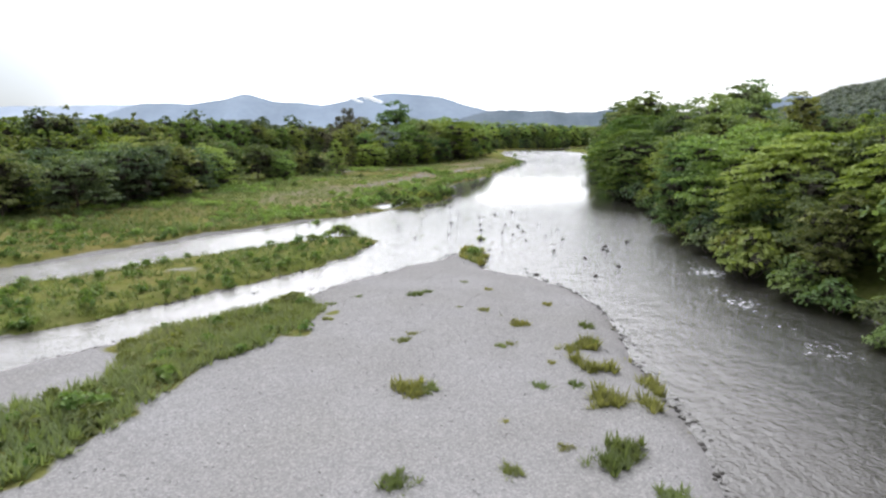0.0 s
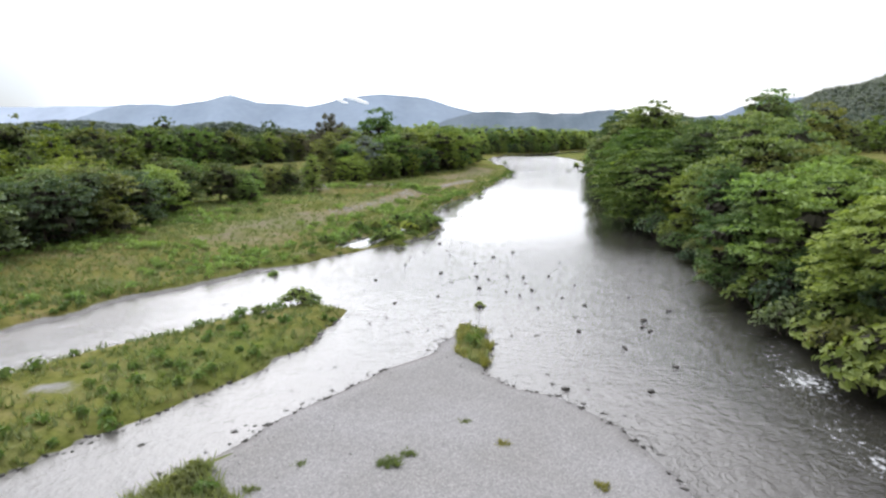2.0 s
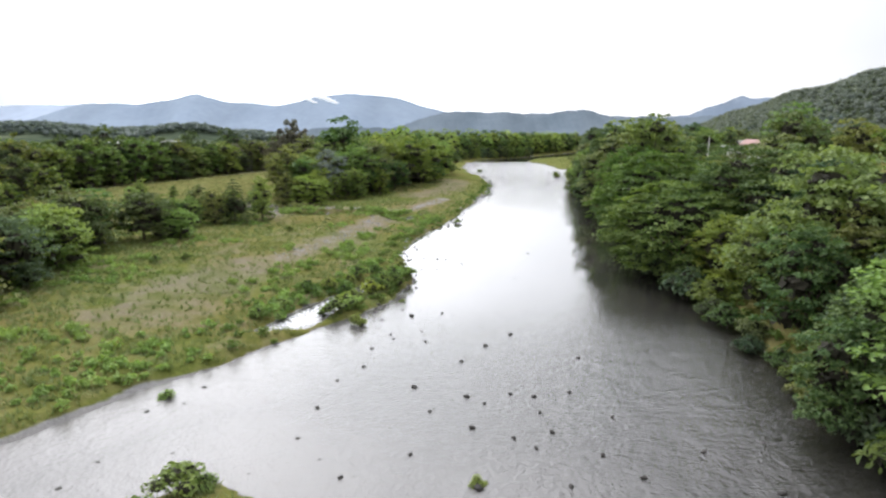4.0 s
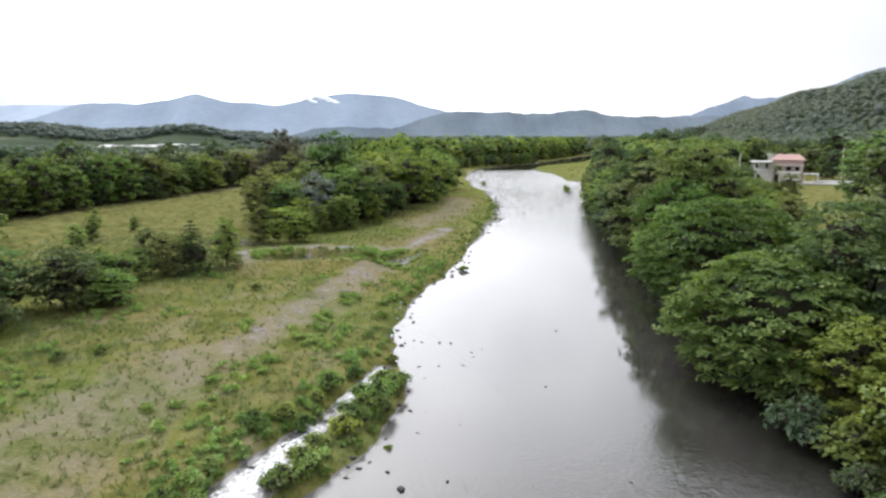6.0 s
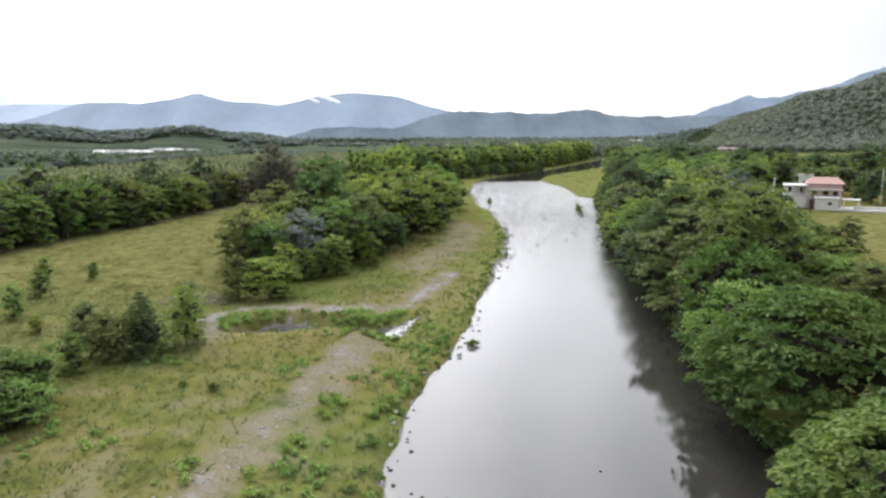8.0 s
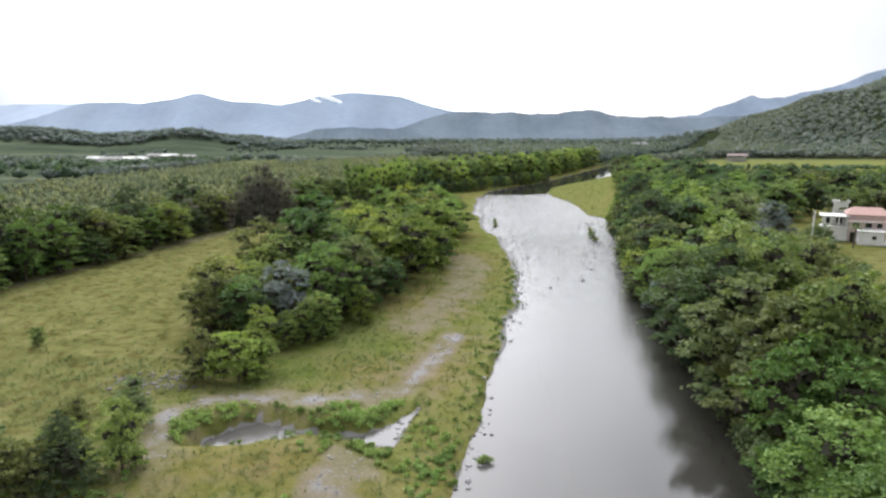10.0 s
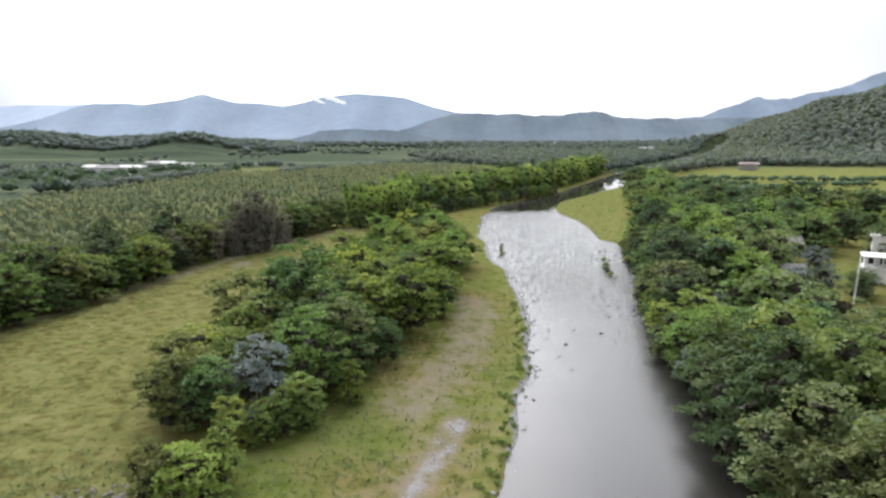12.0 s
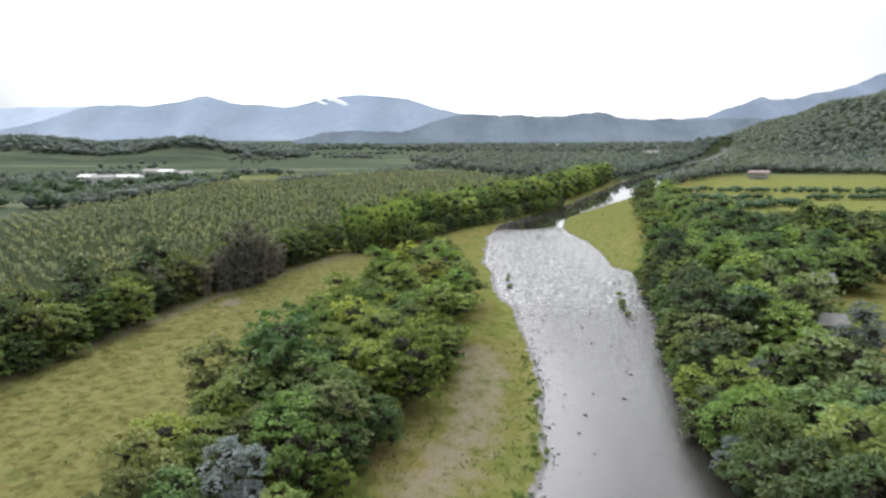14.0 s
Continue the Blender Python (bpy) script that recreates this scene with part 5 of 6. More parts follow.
set_out(bank_bush, [(float(x) - 0.7 + 0.6 * math.sin(y * 1.7), y, 0.8 + 0.25 * math.sin(y * 2.9)) for x, y in zip(shore_x, shore_y)], 37, (0.8, 1.15))
drop_kinds(bank_bush)

# bushes and tufts that stand by themselves
shore_bush = [bush_thing("bush", shrub(321 + i, 1.3, 1.8, m, 420, 0.2), lab, "bushes by the water") for i, (m, lab) in enumerate([(LEAF_BRIGHT, "round green bush standing at the water's edge"), (LEAF_BRIGHT, "bright green bush standing at the water's edge")])]
set_out(shore_bush, [(0.2, 82.3, 0.55), (-4.2, 66.9, 0.9), (-3.6, 68.6, 0.9), (-3.2, 70, 0.7), (-2.0, 71.2, 0.9), (-1.2, 72.6, 0.8), (-0.2, 74, 0.8), (-1.4, 76.4, 0.8), (-0.4, 78.6, 0.8), (-7.6, 68.4, 0.6), (-6.2, 72, 0.6), (-3.9, 75.6, 0.6), (-8.8, 65.6, 0.6), (-2.0, 79.5, 0.8), (-3.3, 77.4, 0.9), (-0.5, 75.3, 1.1), (0.4, 77.2, 0.9), (-1.2, 74.2, 0.8), (-4.1, 72.8, 0.8), (-6.6, 72.4, 0.8), (-5.2, 73.4, 0.7), (-1.8, 73, 0.9), (0.8, 78.6, 0.7),
                     (-2.6, 64.6, 0.75), (-3.2, 68, 0.7), (-4.9, 67.3, 0.5), (-7.6, 66, 0.5), (-10.3, 53.6, 0.45), (-7.1, 45, 0.9), (-6.3, 45.2, 0.5), (-8.6, 43, 0.5), (7.8, 112.6, 0.7), (2.6, 45.3, 0.4),
                     (0.2, 70.3, 0.35), (-15, 101.5, 0.5), (-12.5, 100.8, 0.6), (-20.8, 82, 0.7), (-18.6, 83, 0.6), (46, 219, 0.9), (47.2, 223.5, 1.0), (45.6, 214.5, 0.8), (49, 231, 0.8), (26, 240, 0.9), (26.6, 247, 0.8), (27.6, 252, 0.7)], 33, (0.9, 1.1))
def tuft_meshes(seed):
    rng = np.random.default_rng(seed)
    x, y = rng.normal(size=30) * 0.15 - 40, rng.normal(size=30) * 0.15 + 60
    v, t = tufts(rng, x, y, 0.19, 0.2, 16)
    ground_z = float(height(-40.0, 60.0))
    low, lt = tufts(rng, x[:8], y[:8], 0.12, 0.2, 5)
    return mesh_of("stem", low - (-40, 60, ground_z), lt, BARK), mesh_of("foliage", v - (-40, 60, ground_z), t, TUFT_BLADE)


bar_tuft = [bush_thing("grass_tuft", tuft_meshes(331 + i), "small green grass tuft growing on bare gravel", "tufts on the gravel bar", "grass tuft") for i in range(3)]
set_out(bar_tuft, [(-0.9, 16.3, 1.4), (-0.5, 16.4, 1.0), (-1.3, 20.8, 0.7), (-1.0, 21.5, 0.5), (-1.2, 27.1, 0.9), (-0.6, 27.6, 0.6), (1.5, 24.5, 0.6), (2.8, 22.9, 0.9), (1.9, 20.4, 0.6), (2.2, 20.6, 0.5), (4.1, 20.4, 0.9),
                   (4.6, 20.9, 0.7), (2.7, 17, 0.6), (3.5, 12.9, 1.2), (3.9, 13.3, 1.1), (1.3, 12.3, 0.8), (-0.9, 11.6, 0.9), (2.7, 13.4, 0.5), (5.2, 22.9, 0.9), (3.7, 17.2, 0.6), (1.6, 36, 0.6), (2.0, 28.2, 0.5),
                   (1.0, 29.8, 0.5), (4.2, 26, 0.5), (4.4, 11.4, 1.0), (2.2, 24, 0.3), (3.3, 19, 0.4), (0.6, 25, 0.35), (-4.6, 26, 0.6), (-3.6, 27.4, 0.5), (-4.2, 23.5, 0.6), (1.4, 14.6, 0.35)], 34, (0.85, 1.1))
drop_kinds(shore_bush + bar_tuft)
x_g, y_g = sample(rng, (0.5, 7, 14, 42), 9000, lambda x, y, r: (inside(x, y, BAR_GREEN) | inside(x, y, BAR_TIP)) & (ripple(x * 1.5, y * 1.4, 8) > 0.22))
tagged(new("bar_grass", mesh_of("bar_grass", *tufts(rng, x_g, y_g, 0.28, 0.28, 9), TUFT_BLADE)), "tall grass patches at the edge of the gravel bar", "grass", kind="stuff")
x_g, y_g = sample(rng, (-14, -4, 9, 28), 5000, lambda x, y, r: inside(x, y, BAR_WEEDS))
tagged(new("bank_grass", mesh_of("bank_grass", *tufts(rng, x_g, y_g, 0.28, 0.35, 9), TUFT_BLADE)), "tall weedy grass along the side channel", "grass", kind="stuff")


def rock_mesh(seed, mat):
    rng = np.random.default_rng(seed)
    v = ICO_V * (1 + 0.13 * rng.normal(size=(len(ICO_V), 1))) * (0.6, 0.45, 0.32)
    return mesh_of("rock", v, ICO_T, mat, False)


ROCKS = [rock_mesh(341 + i, STONE_WET) for i in range(4)]


def rocks(places, seed, lo, hi, label, group):
    rnd = random.Random(seed)
    for q in places:
        s = rnd.uniform(lo, hi) * (q[2] if len(q) > 2 else 1)
        ob = tagged(new("river_rock", rnd.choice(ROCKS)), label, "rock", group)
        ob.matrix_world = pose(q[0], q[1], 0.02, rnd.uniform(-12, 12), rnd.uniform(-12, 12), rnd.uniform(0, 360)) @ Matrix.Diagonal((s, s, s, 1))


rocks([(2.6, 45.0, 1.8), (0.7, 54.1), (5.0, 53.0), (5.9, 50.9), (8.3, 45.3, 1.2), (10.5, 42.2, 1.2), (10.2, 40.4, 1.1), (8.3, 38.1), (4.8, 33.3, 1.5), (7.7, 53), (9.4, 57.7), (3.7, 52), (6.0, 52.6), (3.0, 52.8), (6.0, 49),
       (5.7, 44.9), (10.1, 41.1), (8.3, 37.8), (2.9, 49.6), (5.1, 47.7), (4.4, 48.6), (0.2, 83.6, 1.3), (1.8, 92, 1.5), (1.1, 86.6), (3.6, 86.5), (4.4, 86.4), (8.9, 117.1), (-1.5, 60), (-0.5, 62.5), (1.5, 61), (0.8, 66.5, 1.4),
       (0.2, 68), (2.8, 67), (-1.8, 57), (3.2, 57.5), (4.8, 60), (6.5, 62), (-3.5, 52), (-3.0, 42), (-2.0, 46), (0.4, 47.5), (7.4, 47), (8.8, 50.2), (11.2, 47), (12.4, 44), (9.6, 35.5), (7.8, 33), (6.9, 40.5), (45, 210.4, 3.4), (46.5, 213, 2.4), (43.8, 208, 2), (46, 216, 3), (47.1, 222, 2.4), (47.8, 226, 2.8), (50.3, 231, 2.6), (51.5, 243, 2.6), (50.6, 238, 2), (49, 229, 1.8), (25.6, 240, 2.6), (26.4, 246, 3), (27.4, 251, 2.4), (26, 258, 2.2), (27.5, 283, 3), (28.6, 278, 2.4), (29.5, 290, 2.4), (24.5, 222, 2.4), (25, 230, 2), (28.5, 262, 1.8), (31, 270, 1.6)],
      35, 0.12, 0.26, "dark wet rock breaking the shallow water", "rocks in the shallow river")


def stones(seed, boxes, mat, name, label):
    rng = np.random.default_rng(seed)
    parts = []
    for box, count, r0, r1, z0, test in boxes:
        x, y = sample(rng, box, count, test)
        zs = np.maximum(height(x, y), z0)
        for px, py, pz in zip(x, y, zs):
            s = rng.uniform(r0, r1)
            a = rng.uniform(0, 6.28)
            v = ICO1_V * (1 + 0.15 * rng.normal(size=(12, 1))) * (s, s * rng.uniform(0.6, 0.9), s * 0.5)
            parts.append((v @ np.array([[math.cos(a), math.sin(a), 0], [-math.sin(a), math.cos(a), 0], [0, 0, 1]]) + (px, py, pz + s * 0.12), ICO1_T))
    return tagged(new(name, mesh_of(name, *joined(parts), mat)), label, "stones", kind="stuff")


stones(351, [((-9, 7, 10.5, 40), 5200, 0.015, 0.045, -1, lambda x, y, r: (gravel_at(x, y) > 0.6) & (land(x, y) > 0.3) & (r < np.interp(y, [11, 40], [1, 0.4]))),
             ((-22, 10, 112, 145), 1500, 0.05, 0.20, -1, lambda x, y, r: gravel_at(x, y) > 0.4),
             ((-16, 0, 84, 114), 1500, 0.05, 0.15, -1, lambda x, y, r: gravel_at(x, y) > 0.3)],
       STONE, "loose_stones", "pale loose stones strewn over the gravel")
stones(353, [((-28, -14, 124.5, 133), 700, 0.08, 0.34, -1, lambda x, y, r: r < 1.4 * np.exp(-((x + 22) / 3.5) ** 2 - ((y - 128.5) / 2.2) ** 2) - 0.1)], STONE_BROWN, "stone_heap", "brown-grey stones heaped in the pasture")
stones(354, [((-2, 32, 92, 330), 9000, 0.1, 0.36, -0.03, lambda x, y, r: (np.abs(land(x, y) + 0.1) < 0.9) & (x < 31) & (r < 0.4 + 0.3 * ripple(x * 0.3, y * 0.2, 5)))], STONE, "shore_stones", "pale stones scattered along the grassy shore")
stones(352, [((-14, 8, 10, 44), 9000, 0.025, 0.11, -0.03, lambda x, y, r: np.abs(land(x, y) + 0.05) < 0.28), ((-12, 15, 28, 90), 2600, 0.06, 0.17, -0.05, lambda x, y, r: (land(x, y) < -0.5) & (r < np.interp(land(x, y), [-7, -1], [0.03, 0.28]))),
             ((-6, 26, 66, 215), 5000, 0.08, 0.22, -0.03, lambda x, y, r: (np.abs(land(x, y) + 0.2) < 0.6) & (x < 26) & (r < 0.35)),
             ((10, 64, 135, 335), 8500, 0.10, 0.36, -0.06, lambda x, y, r: (land(x, y) < -0.2) & (r < np.interp(land(x, y), [-9, -0.6], [0.055, 0.45]) * soft(140, 215, y) * soft(62, 40, x)))],
       STONE_WET, "wet_stones", "dark wet stones along the waterline and in the rapids")

# ---- house, sheds and farm ----
def box_mesh(name, size, mat, at=(0, 0, 0), bevel=0.03):
    bm = bmesh.new()
    bmesh.ops.create_cube(bm, size=1.0)
    bmesh.ops.scale(bm, vec=size, verts=bm.verts)
    bmesh.ops.bevel(bm, geom=bm.edges[:], offset=bevel, segments=1, affect="EDGES")
    bmesh.ops.translate(bm, vec=at, verts=bm.verts)
    me = bpy.data.meshes.new(name)
    bm.to_mesh(me)
    bm.free()
    me.materials.append(mat)
    return me


def hip_roof(name, w, d, rise, over, at, mat, gable=0.25):
    """A tiled hipped roof with overhanging eaves and real thickness."""
    x, y, g = w / 2 + over, d / 2 + over, w / 2 * (1 - gable)
    bm = bmesh.new()
    low = [bm.verts.new((sx * x, sy * y, -0.12)) for sx, sy in ((-1, -1), (1, -1), (1, 1), (-1, 1))]
    eave = [bm.verts.new((sx * x, sy * y, 0)) for sx, sy in ((-1, -1), (1, -1), (1, 1), (-1, 1))]
    r0, r1 = bm.verts.new((-g, 0, rise)), bm.verts.new((g, 0, rise))
    bm.faces.new(low[::-1])
    for i in range(4):
        bm.faces.new((low[i], low[(i + 1) % 4], eave[(i + 1) % 4], eave[i]))
    bm.faces.new((eave[0], eave[1], r1, r0))
    bm.faces.new((eave[1], eave[2], r1))
    bm.faces.new((eave[2], eave[3], r0, r1))
    bm.faces.new((eave[3], eave[0], r0))
    bmesh.ops.translate(bm, vec=at, verts=bm.verts)
    me = bpy.data.meshes.new(name)
    bm.to_mesh(me)
    bm.free()
    me.materials.append(mat)
    return me


def window(parent, x, y, z, w, h, mat_frame):
    """A dark pane in a raised frame on a wall that faces -y."""
    win = part("window", box_mesh("window", (w, 0.05, h), GLASS, (x, y - 0.04, z), 0.005), parent)
    part("frame", box_mesh("frame", (w + 0.2, 0.12, 0.1), mat_frame, (x, y - 0.08, z - h / 2 - 0.05), 0.01), win)
    part("frame", box_mesh("frame", (w + 0.2, 0.12, 0.1), mat_frame, (x, y - 0.08, z + h / 2 + 0.05), 0.01), win)


house = tagged(new("house"), "two-storey pale pink house with a terracotta roof", "house")
part("wall", box_mesh("wall", (7.0, 6.5, 5.6), WALL_PINK, (1.2, 0, 2.7)), house, "pale pink plastered walls")
part("roof", hip_roof("roof", 7.0, 6.5, 1.3, 0.6, (1.2, 0, 5.5), ROOF_TILE), house, "faded terracotta tiled roof")
part("porch_roof", box_mesh("porch_roof", (7.4, 1.8, 0.15), ROOF_TILE, (1.2, -4.1, 4.3)), house, "terracotta porch roof")
part("gutter", box_mesh("gutter", (7.6, 0.12, 0.14), WALL_WHITE, (1.2, -5.02, 4.25), 0.01), house, "white gutter under the porch roof")
part("annex_wall", box_mesh("annex_wall", (5.0, 5.0, 2.7), WALL_WHITE, (-4.9, -0.8, 1.3)), house, "white plastered lower annex")
part("annex_floor", box_mesh("annex_floor", (5.6, 5.6, 0.25), WALL_WHITE, (-4.9, -0.8, 2.75)), house, "white balcony slab")
part("annex_upper_wall", box_mesh("annex_upper_wall", (4.6, 3.0, 2.2), WALL_WHITE, (-4.7, 0.6, 3.95)), house, "white upper wall behind the balcony")
for bx in (-7.2, -5.7, -4.2, -2.7):
    part("column", box_mesh("column", (0.28, 0.28, 2.0), WALL_WHITE, (bx, -3.2, 3.85)), house)
part("annex_roof", box_mesh("annex_roof", (5.8, 6.0, 0.22), WALL_WHITE, (-4.9, -0.8, 4.95)), house, "white flat roof slab")
part("garage_wall", box_mesh("garage_wall", (4.6, 4.0, 2.6), WALL_WHITE, (1.6, -5.2, 1.2)), house, "white plastered lower block")
part("garage_roof", box_mesh("garage_roof", (5.2, 4.6, 0.18), WALL_WHITE, (1.6, -5.2, 2.6)), house, "white flat roof slab")
for wx, wy, wz, ww, wh in ((-6.0, -0.9, 3.9, 1.0, 1.2), (-4.0, -0.9, 3.9, 1.0, 1.2), (-5.6, -3.3, 1.4, 0.9, 0.9), (2.2, -7.2, 1.4, 0.8, 0.7), (-0.9, -3.25, 3.4, 1.2, 1.0), (1.4, -3.25, 3.4, 1.2, 1.0), (3.4, -3.25, 3.4, 1.0, 1.0)):
    window(house, wx, wy, wz, ww, wh, WALL_WHITE)
part("door", box_mesh("door", (1.0, 0.08, 2.0), GLASS, (-1.4, -3.3, 0.9), 0.01), house, "dark doorway")
part("carport_roof", box_mesh("carport_roof", (3.6, 3.2, 0.14), WALL_WHITE, (6.6, -4.6, 2.3)), house, "pale carport slab")
for cx, cy in ((5.1, -6.0), (8.2, -6.0), (8.2, -3.2)):
    part("post", box_mesh("post", (0.16, 0.16, 2.4), WALL_WHITE, (cx, cy, 1.1), 0.01), house)
house.matrix_world = pose(86, 184, 4.75, 0, 0, -30) @ Matrix.Diagonal((0.84, 0.84, 0.9, 1))
apron = tagged(new("concrete_apron"), "pale concrete yard slab beside the house", "paving")
part("slab", box_mesh("slab", (17, 6.0, 0.3), WALL_WHITE, (0, 0, 0)), apron)
apron.matrix_world = pose(95, 176.6, 4.78, 0, 0, -24)
palm_trunk = mesh_of("trunk", *limb((0, 0, -0.3), (0.25, 0.1, 3.6), 0.15, 0.10, 8, 0.12), BARK, True)
frond_mesh = mesh_of("frond", *palm_frond(), LEAF_OLIVE)
palm = tagged(new("palm_tree"), "small palm tree with arching fronds before a house", "palm")
part("trunk", palm_trunk, palm)
for k in range(13):
    fr = part("frond", frond_mesh, palm)
    fr.matrix_local = pose(0.25, 0.1, 3.55, 0, -18 + 22 * (k % 3), k * 137.5)
palm.matrix_world = pose(79.6, 176, float(height(79.6, 176)))
tank = tagged(new("roof_cabin"), "small white block with a flat roof behind the house", "outbuilding")
part("wall", box_mesh("wall", (2.6, 2.4, 5.5), WALL_WHITE, (0, 0, 2.5)), tank)
part("roof", box_mesh("roof", (3.2, 3.0, 0.5), WALL_WHITE, (0, 0, 5.5)), tank)
tank.matrix_world = pose(93, 200, 4.8, 0, 0, -30)
terrace = tagged(new("terrace_wall"), "low pale concrete terrace wall before the house", "wall")
part("wall", box_mesh("wall", (14, 0.4, 0.9), WALL_WHITE, (0, 0, 0.35)), terrace)
part("coping", box_mesh("coping", (14.2, 0.6, 0.12), WALL_WHITE, (0, 0, 0.86)), terrace)
terrace.matrix_world = pose(95.5, 174.5, 4.6, 0, 0, -24)
for px, py, tilt in ((70.5, 174, 5), (104, 190, 0), (61.5, 153.5, 0)):
    pole = tagged(new("utility_pole"), "pale grey concrete utility pole in the grass", "pole", "poles near the house")
    tall = 7.5 if py > 160 else 3.0
    part("shaft", mesh_of("shaft", *limb((0, 0, -0.3), (0, 0, tall), 0.16, 0.11, 8), WALL_WHITE, True), pole)
    part("crossarm", box_mesh("crossarm", (1.2 if tall > 4 else 0.4, 0.1, 0.1), BARK, (0, 0, tall - 0.3), 0.01), pole)
    pole.matrix_world = pose(px, py, float(height(px, py)), 0, tilt, 30)


def shed(x, y, w, d, h, turn, roof, label):
    s = tagged(new("shed"), label, "shed", "sheds among the trees")
    for sx in (-1, 1):
        for sy in (-1, 1):
            part("post", box_mesh("post", (0.16, 0.16, h), BARK, (sx * (w / 2 - 0.2), sy * (d / 2 - 0.2), h / 2), 0.01), s)
    part("wall", box_mesh("wall", (w - 0.6, 0.14, h * 0.75), WALL_WHITE, (0, d / 2 - 0.3, h * 0.38), 0.01), s)
    part("roof", hip_roof("roof", w, d, 1.5, 0.35, (0, 0, h), roof, 0.02), s)
    s.matrix_world = pose(x, y, float(height(x, y)), 0, 0, turn)


shed(82.5, 213, 5.2, 4.5, 3.0, -25, ROOF_GREY, "open shed with a pale grey metal roof")
shed(68, 186.5, 3.8, 3.2, 2.8, -20, ROOF_GREY, "small open shed with a grey metal roof")
shed(243, 538, 13, 9, 4.4, -20, ROOF_FADED, "long low shed with a faded brownish roof")
for i, (fx, fy, fw, ft) in enumerate(((-219, 560, 11, 0), (-205, 552, 15, 8), (-191, 556, 18, -6), (-203, 632, 13, 5), (-189, 624, 12, 0), (-166, 600, 9, 12))):
    barn = tagged(new("farm_building"), "low white farm building among distant fields", "building", "white farm buildings")
    part("wall", box_mesh("wall", (fw, 8, 5.4), WALL_WHITE, (0, 0, 2.6)), barn)
    part("roof", hip_roof("roof", fw, 8, 1.6, 0.5, (0, 0, 5.3), WALL_WHITE if i % 2 == 0 else ROOF_GREY, 0.05), barn)
    barn.matrix_world = pose(fx, fy, float(height(fx, fy)), 0, 0, ft)
for i, (fx, fy) in enumerate(((575, 700), (590, 712), (560, 690), (640, 690), (520, 690), (330, 1000), (345, 1010), (330, 1700), (420, 1750), (365, 1720))):
    hut = tagged(new("distant_house"), "small white house on a far wooded slope", "house", "white houses far off")
    part("wall", box_mesh("wall", (9, 7, 5), WALL_WHITE, (0, 0, 2.3)), hut)
    part("roof", hip_roof("roof", 9, 7, 1.6, 0.5, (0, 0, 4.8), ROOF_GREY, 0.2), hut)
    hut.matrix_world = pose(fx, fy, float(height(fx, fy)) + 5.0, 0, 0, 37 * i)
    part("plinth", box_mesh("plinth", (9, 7, 7), WALL_WHITE, (0, 0, -3.6)), hut)


# ---- mountains and hills far off ----
def mountain(name, dist, crest, mat, label, run=1.4, rough=1.0, seed=1, eye=18.0):
    """A range whose crest is given as (tangent of the bearing, tangent of the height) seen from the plain; its face falls towards the valley with spurs and gullies."""
    rng = random.Random(seed)
    bearings, tops = [c[0] for c in crest], [c[1] for c in crest]
    n, m = 260, 26
    u = np.linspace(bearings[0], bearings[-1], n)
    e = np.interp(u, bearings, tops)
    k = np.ones(3) / 3
    e = np.convolve(np.pad(e, 1, mode="edge"), k, "valid")
    jag = sum(a * np.sin(u * f + rng.uniform(0, 6)) for a, f in ((0.0009, 60), (0.0006, 140), (0.0004, 330), (0.0003, 700)))
    e = np.maximum(e + rough * jag * np.clip(e / 0.02, 0, 1), 0.0005)
    verts, tris = [], []
    for j in range(m):
        f = j / (m - 1)
        gully = 1 + 0.05 * rough * math.sin(f * math.pi) * np.sin(u * 95 + 3 * f) + 0.03 * rough * math.sin(f * math.pi) * np.sin(u * 210 - 4 * f)
        z = (e * dist + eye * np.clip(e / 0.01, 0, 1)) * (1 - f) ** 1.15 * gully
        y = dist - run * e * dist * f * 1.6 * (1 + 0.15 * np.sin(u * 60)) 
        verts.append(np.stack([u * dist, 60 + y, z + 5 - 12 * (f == 1)], 1))
    i = (np.arange(m - 1)[:, None] * n + np.arange(n - 1)).ravel()
    tris = np.concatenate([np.stack([i, i + n, i + n + 1], 1), np.stack([i, i + n + 1, i + 1], 1)])
    return tagged(new(name, mesh_of(name, np.concatenate(verts), tris, mat, True)), label, "mountain", kind="structure")


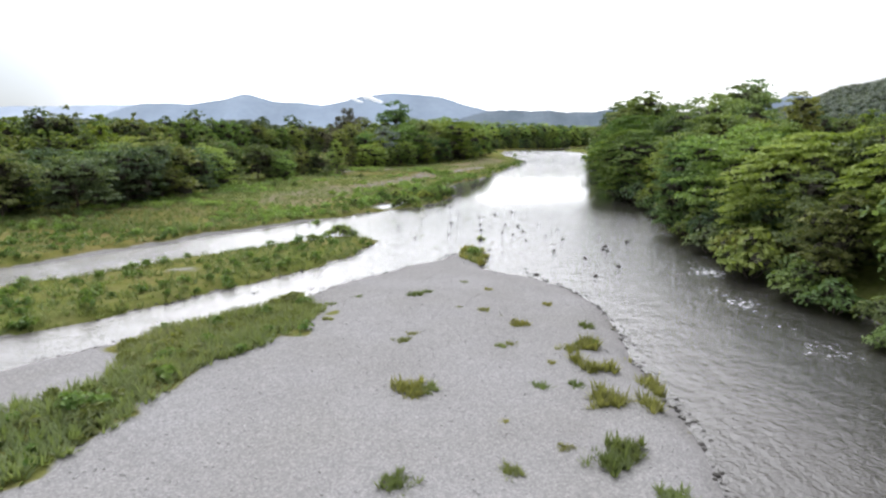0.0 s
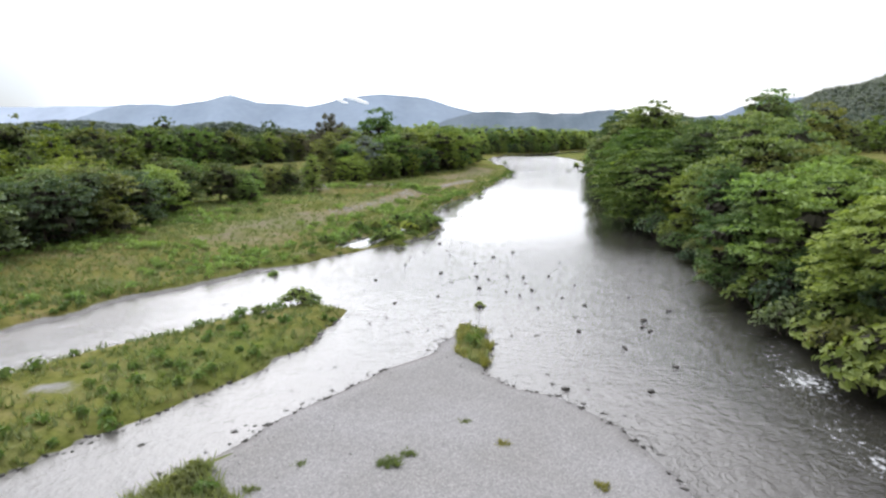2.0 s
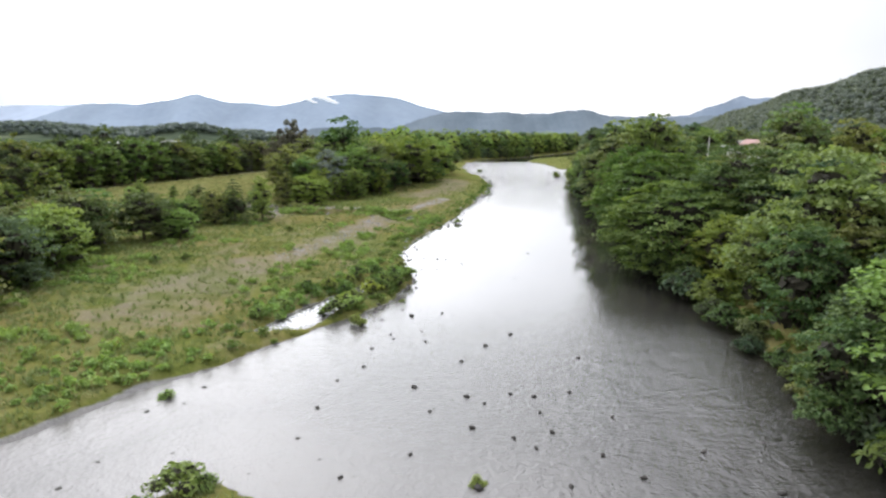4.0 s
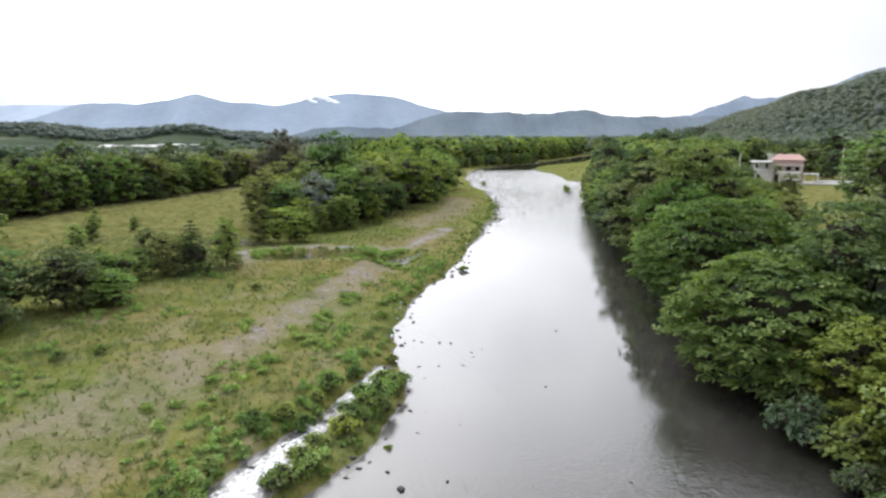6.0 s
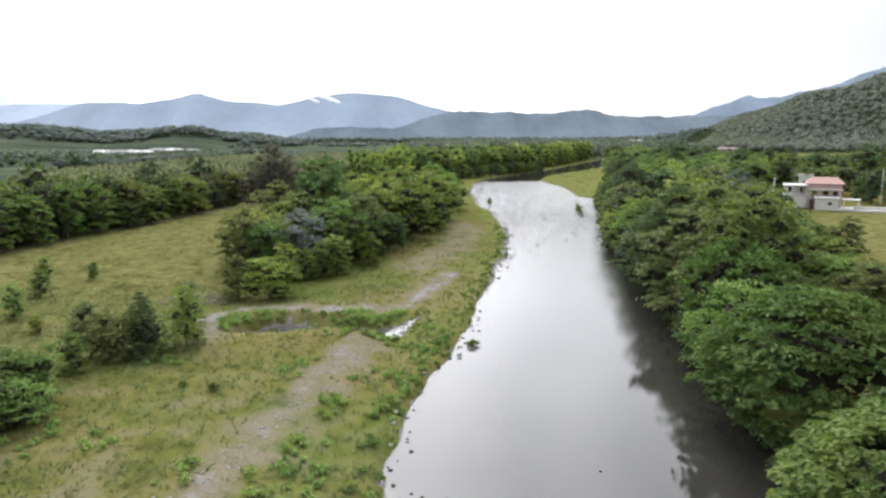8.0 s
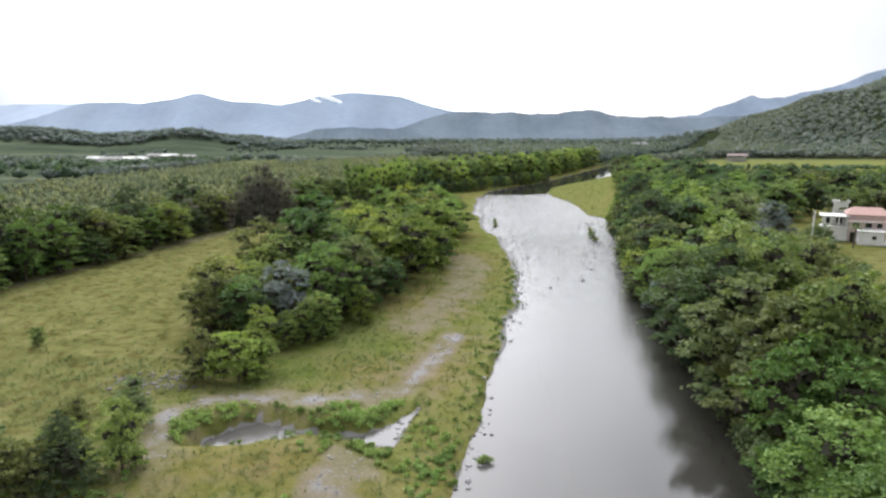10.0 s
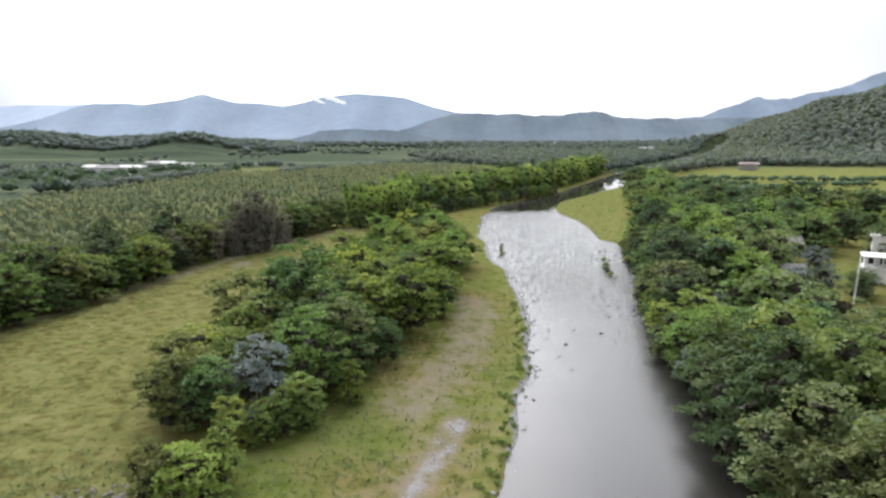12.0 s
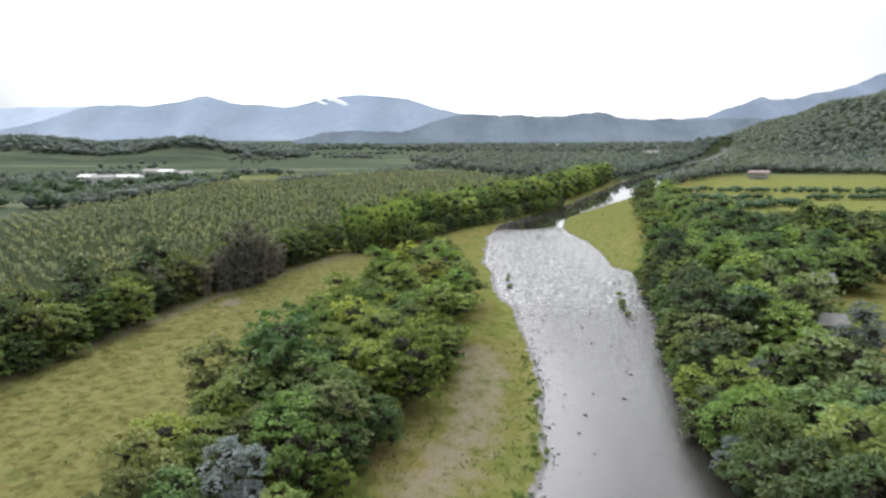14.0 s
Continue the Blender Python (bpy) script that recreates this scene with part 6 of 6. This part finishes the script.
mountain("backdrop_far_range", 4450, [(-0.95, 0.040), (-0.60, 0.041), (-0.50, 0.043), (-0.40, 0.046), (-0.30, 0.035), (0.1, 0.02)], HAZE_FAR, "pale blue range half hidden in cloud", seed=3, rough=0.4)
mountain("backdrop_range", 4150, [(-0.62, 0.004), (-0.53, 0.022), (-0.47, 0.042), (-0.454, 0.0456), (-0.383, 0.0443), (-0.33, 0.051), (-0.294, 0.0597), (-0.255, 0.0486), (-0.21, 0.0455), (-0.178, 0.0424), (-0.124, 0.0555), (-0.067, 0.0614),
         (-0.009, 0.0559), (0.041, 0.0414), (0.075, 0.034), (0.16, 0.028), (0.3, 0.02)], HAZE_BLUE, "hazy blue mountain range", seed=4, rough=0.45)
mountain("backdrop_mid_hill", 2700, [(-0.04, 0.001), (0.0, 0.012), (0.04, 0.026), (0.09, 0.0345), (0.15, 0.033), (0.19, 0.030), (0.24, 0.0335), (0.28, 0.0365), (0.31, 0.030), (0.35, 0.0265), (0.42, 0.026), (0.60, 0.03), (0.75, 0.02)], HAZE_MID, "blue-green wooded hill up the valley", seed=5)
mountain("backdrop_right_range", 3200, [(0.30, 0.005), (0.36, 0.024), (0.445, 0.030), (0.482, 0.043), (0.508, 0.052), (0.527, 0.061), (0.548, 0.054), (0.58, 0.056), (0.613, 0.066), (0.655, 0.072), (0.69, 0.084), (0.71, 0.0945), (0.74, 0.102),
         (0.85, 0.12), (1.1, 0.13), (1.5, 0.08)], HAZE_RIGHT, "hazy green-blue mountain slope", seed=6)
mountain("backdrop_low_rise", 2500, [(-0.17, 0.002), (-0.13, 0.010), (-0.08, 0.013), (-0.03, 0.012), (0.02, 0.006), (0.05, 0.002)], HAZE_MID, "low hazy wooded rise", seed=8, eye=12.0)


# ---- small clouds caught on the mountain ----
def wisp(name, bearing, up, wide, tall, lean, seed):
    rng = np.random.default_rng(seed)
    parts = []
    for k in range(9):
        f = k / 8
        r = tall * 0.42 * (0.5 + math.sin(f * math.pi) * 0.6)
        c = np.array([bearing * 3900 + wide * (f - 0.5), 3960, 18 + up * 3900 + lean * (0.5 - f) + rng.uniform(-3, 3)])
        parts.append((ICO_V * (1 + 0.1 * rng.normal(size=(len(ICO_V), 1))) * (wide * 0.16, 8, r) + c, ICO_T))
    tagged(new(name, mesh_of(name, *joined(parts), CLOUD_GLOW, True)), "small white cloud resting on a mountain slope", "cloud", kind="structure")


wisp("backdrop_cloud", -0.108, 0.0535, 110, 22, 40, 401)
wisp("backdrop_cloud", -0.130, 0.0515, 60, 16, 26, 402)
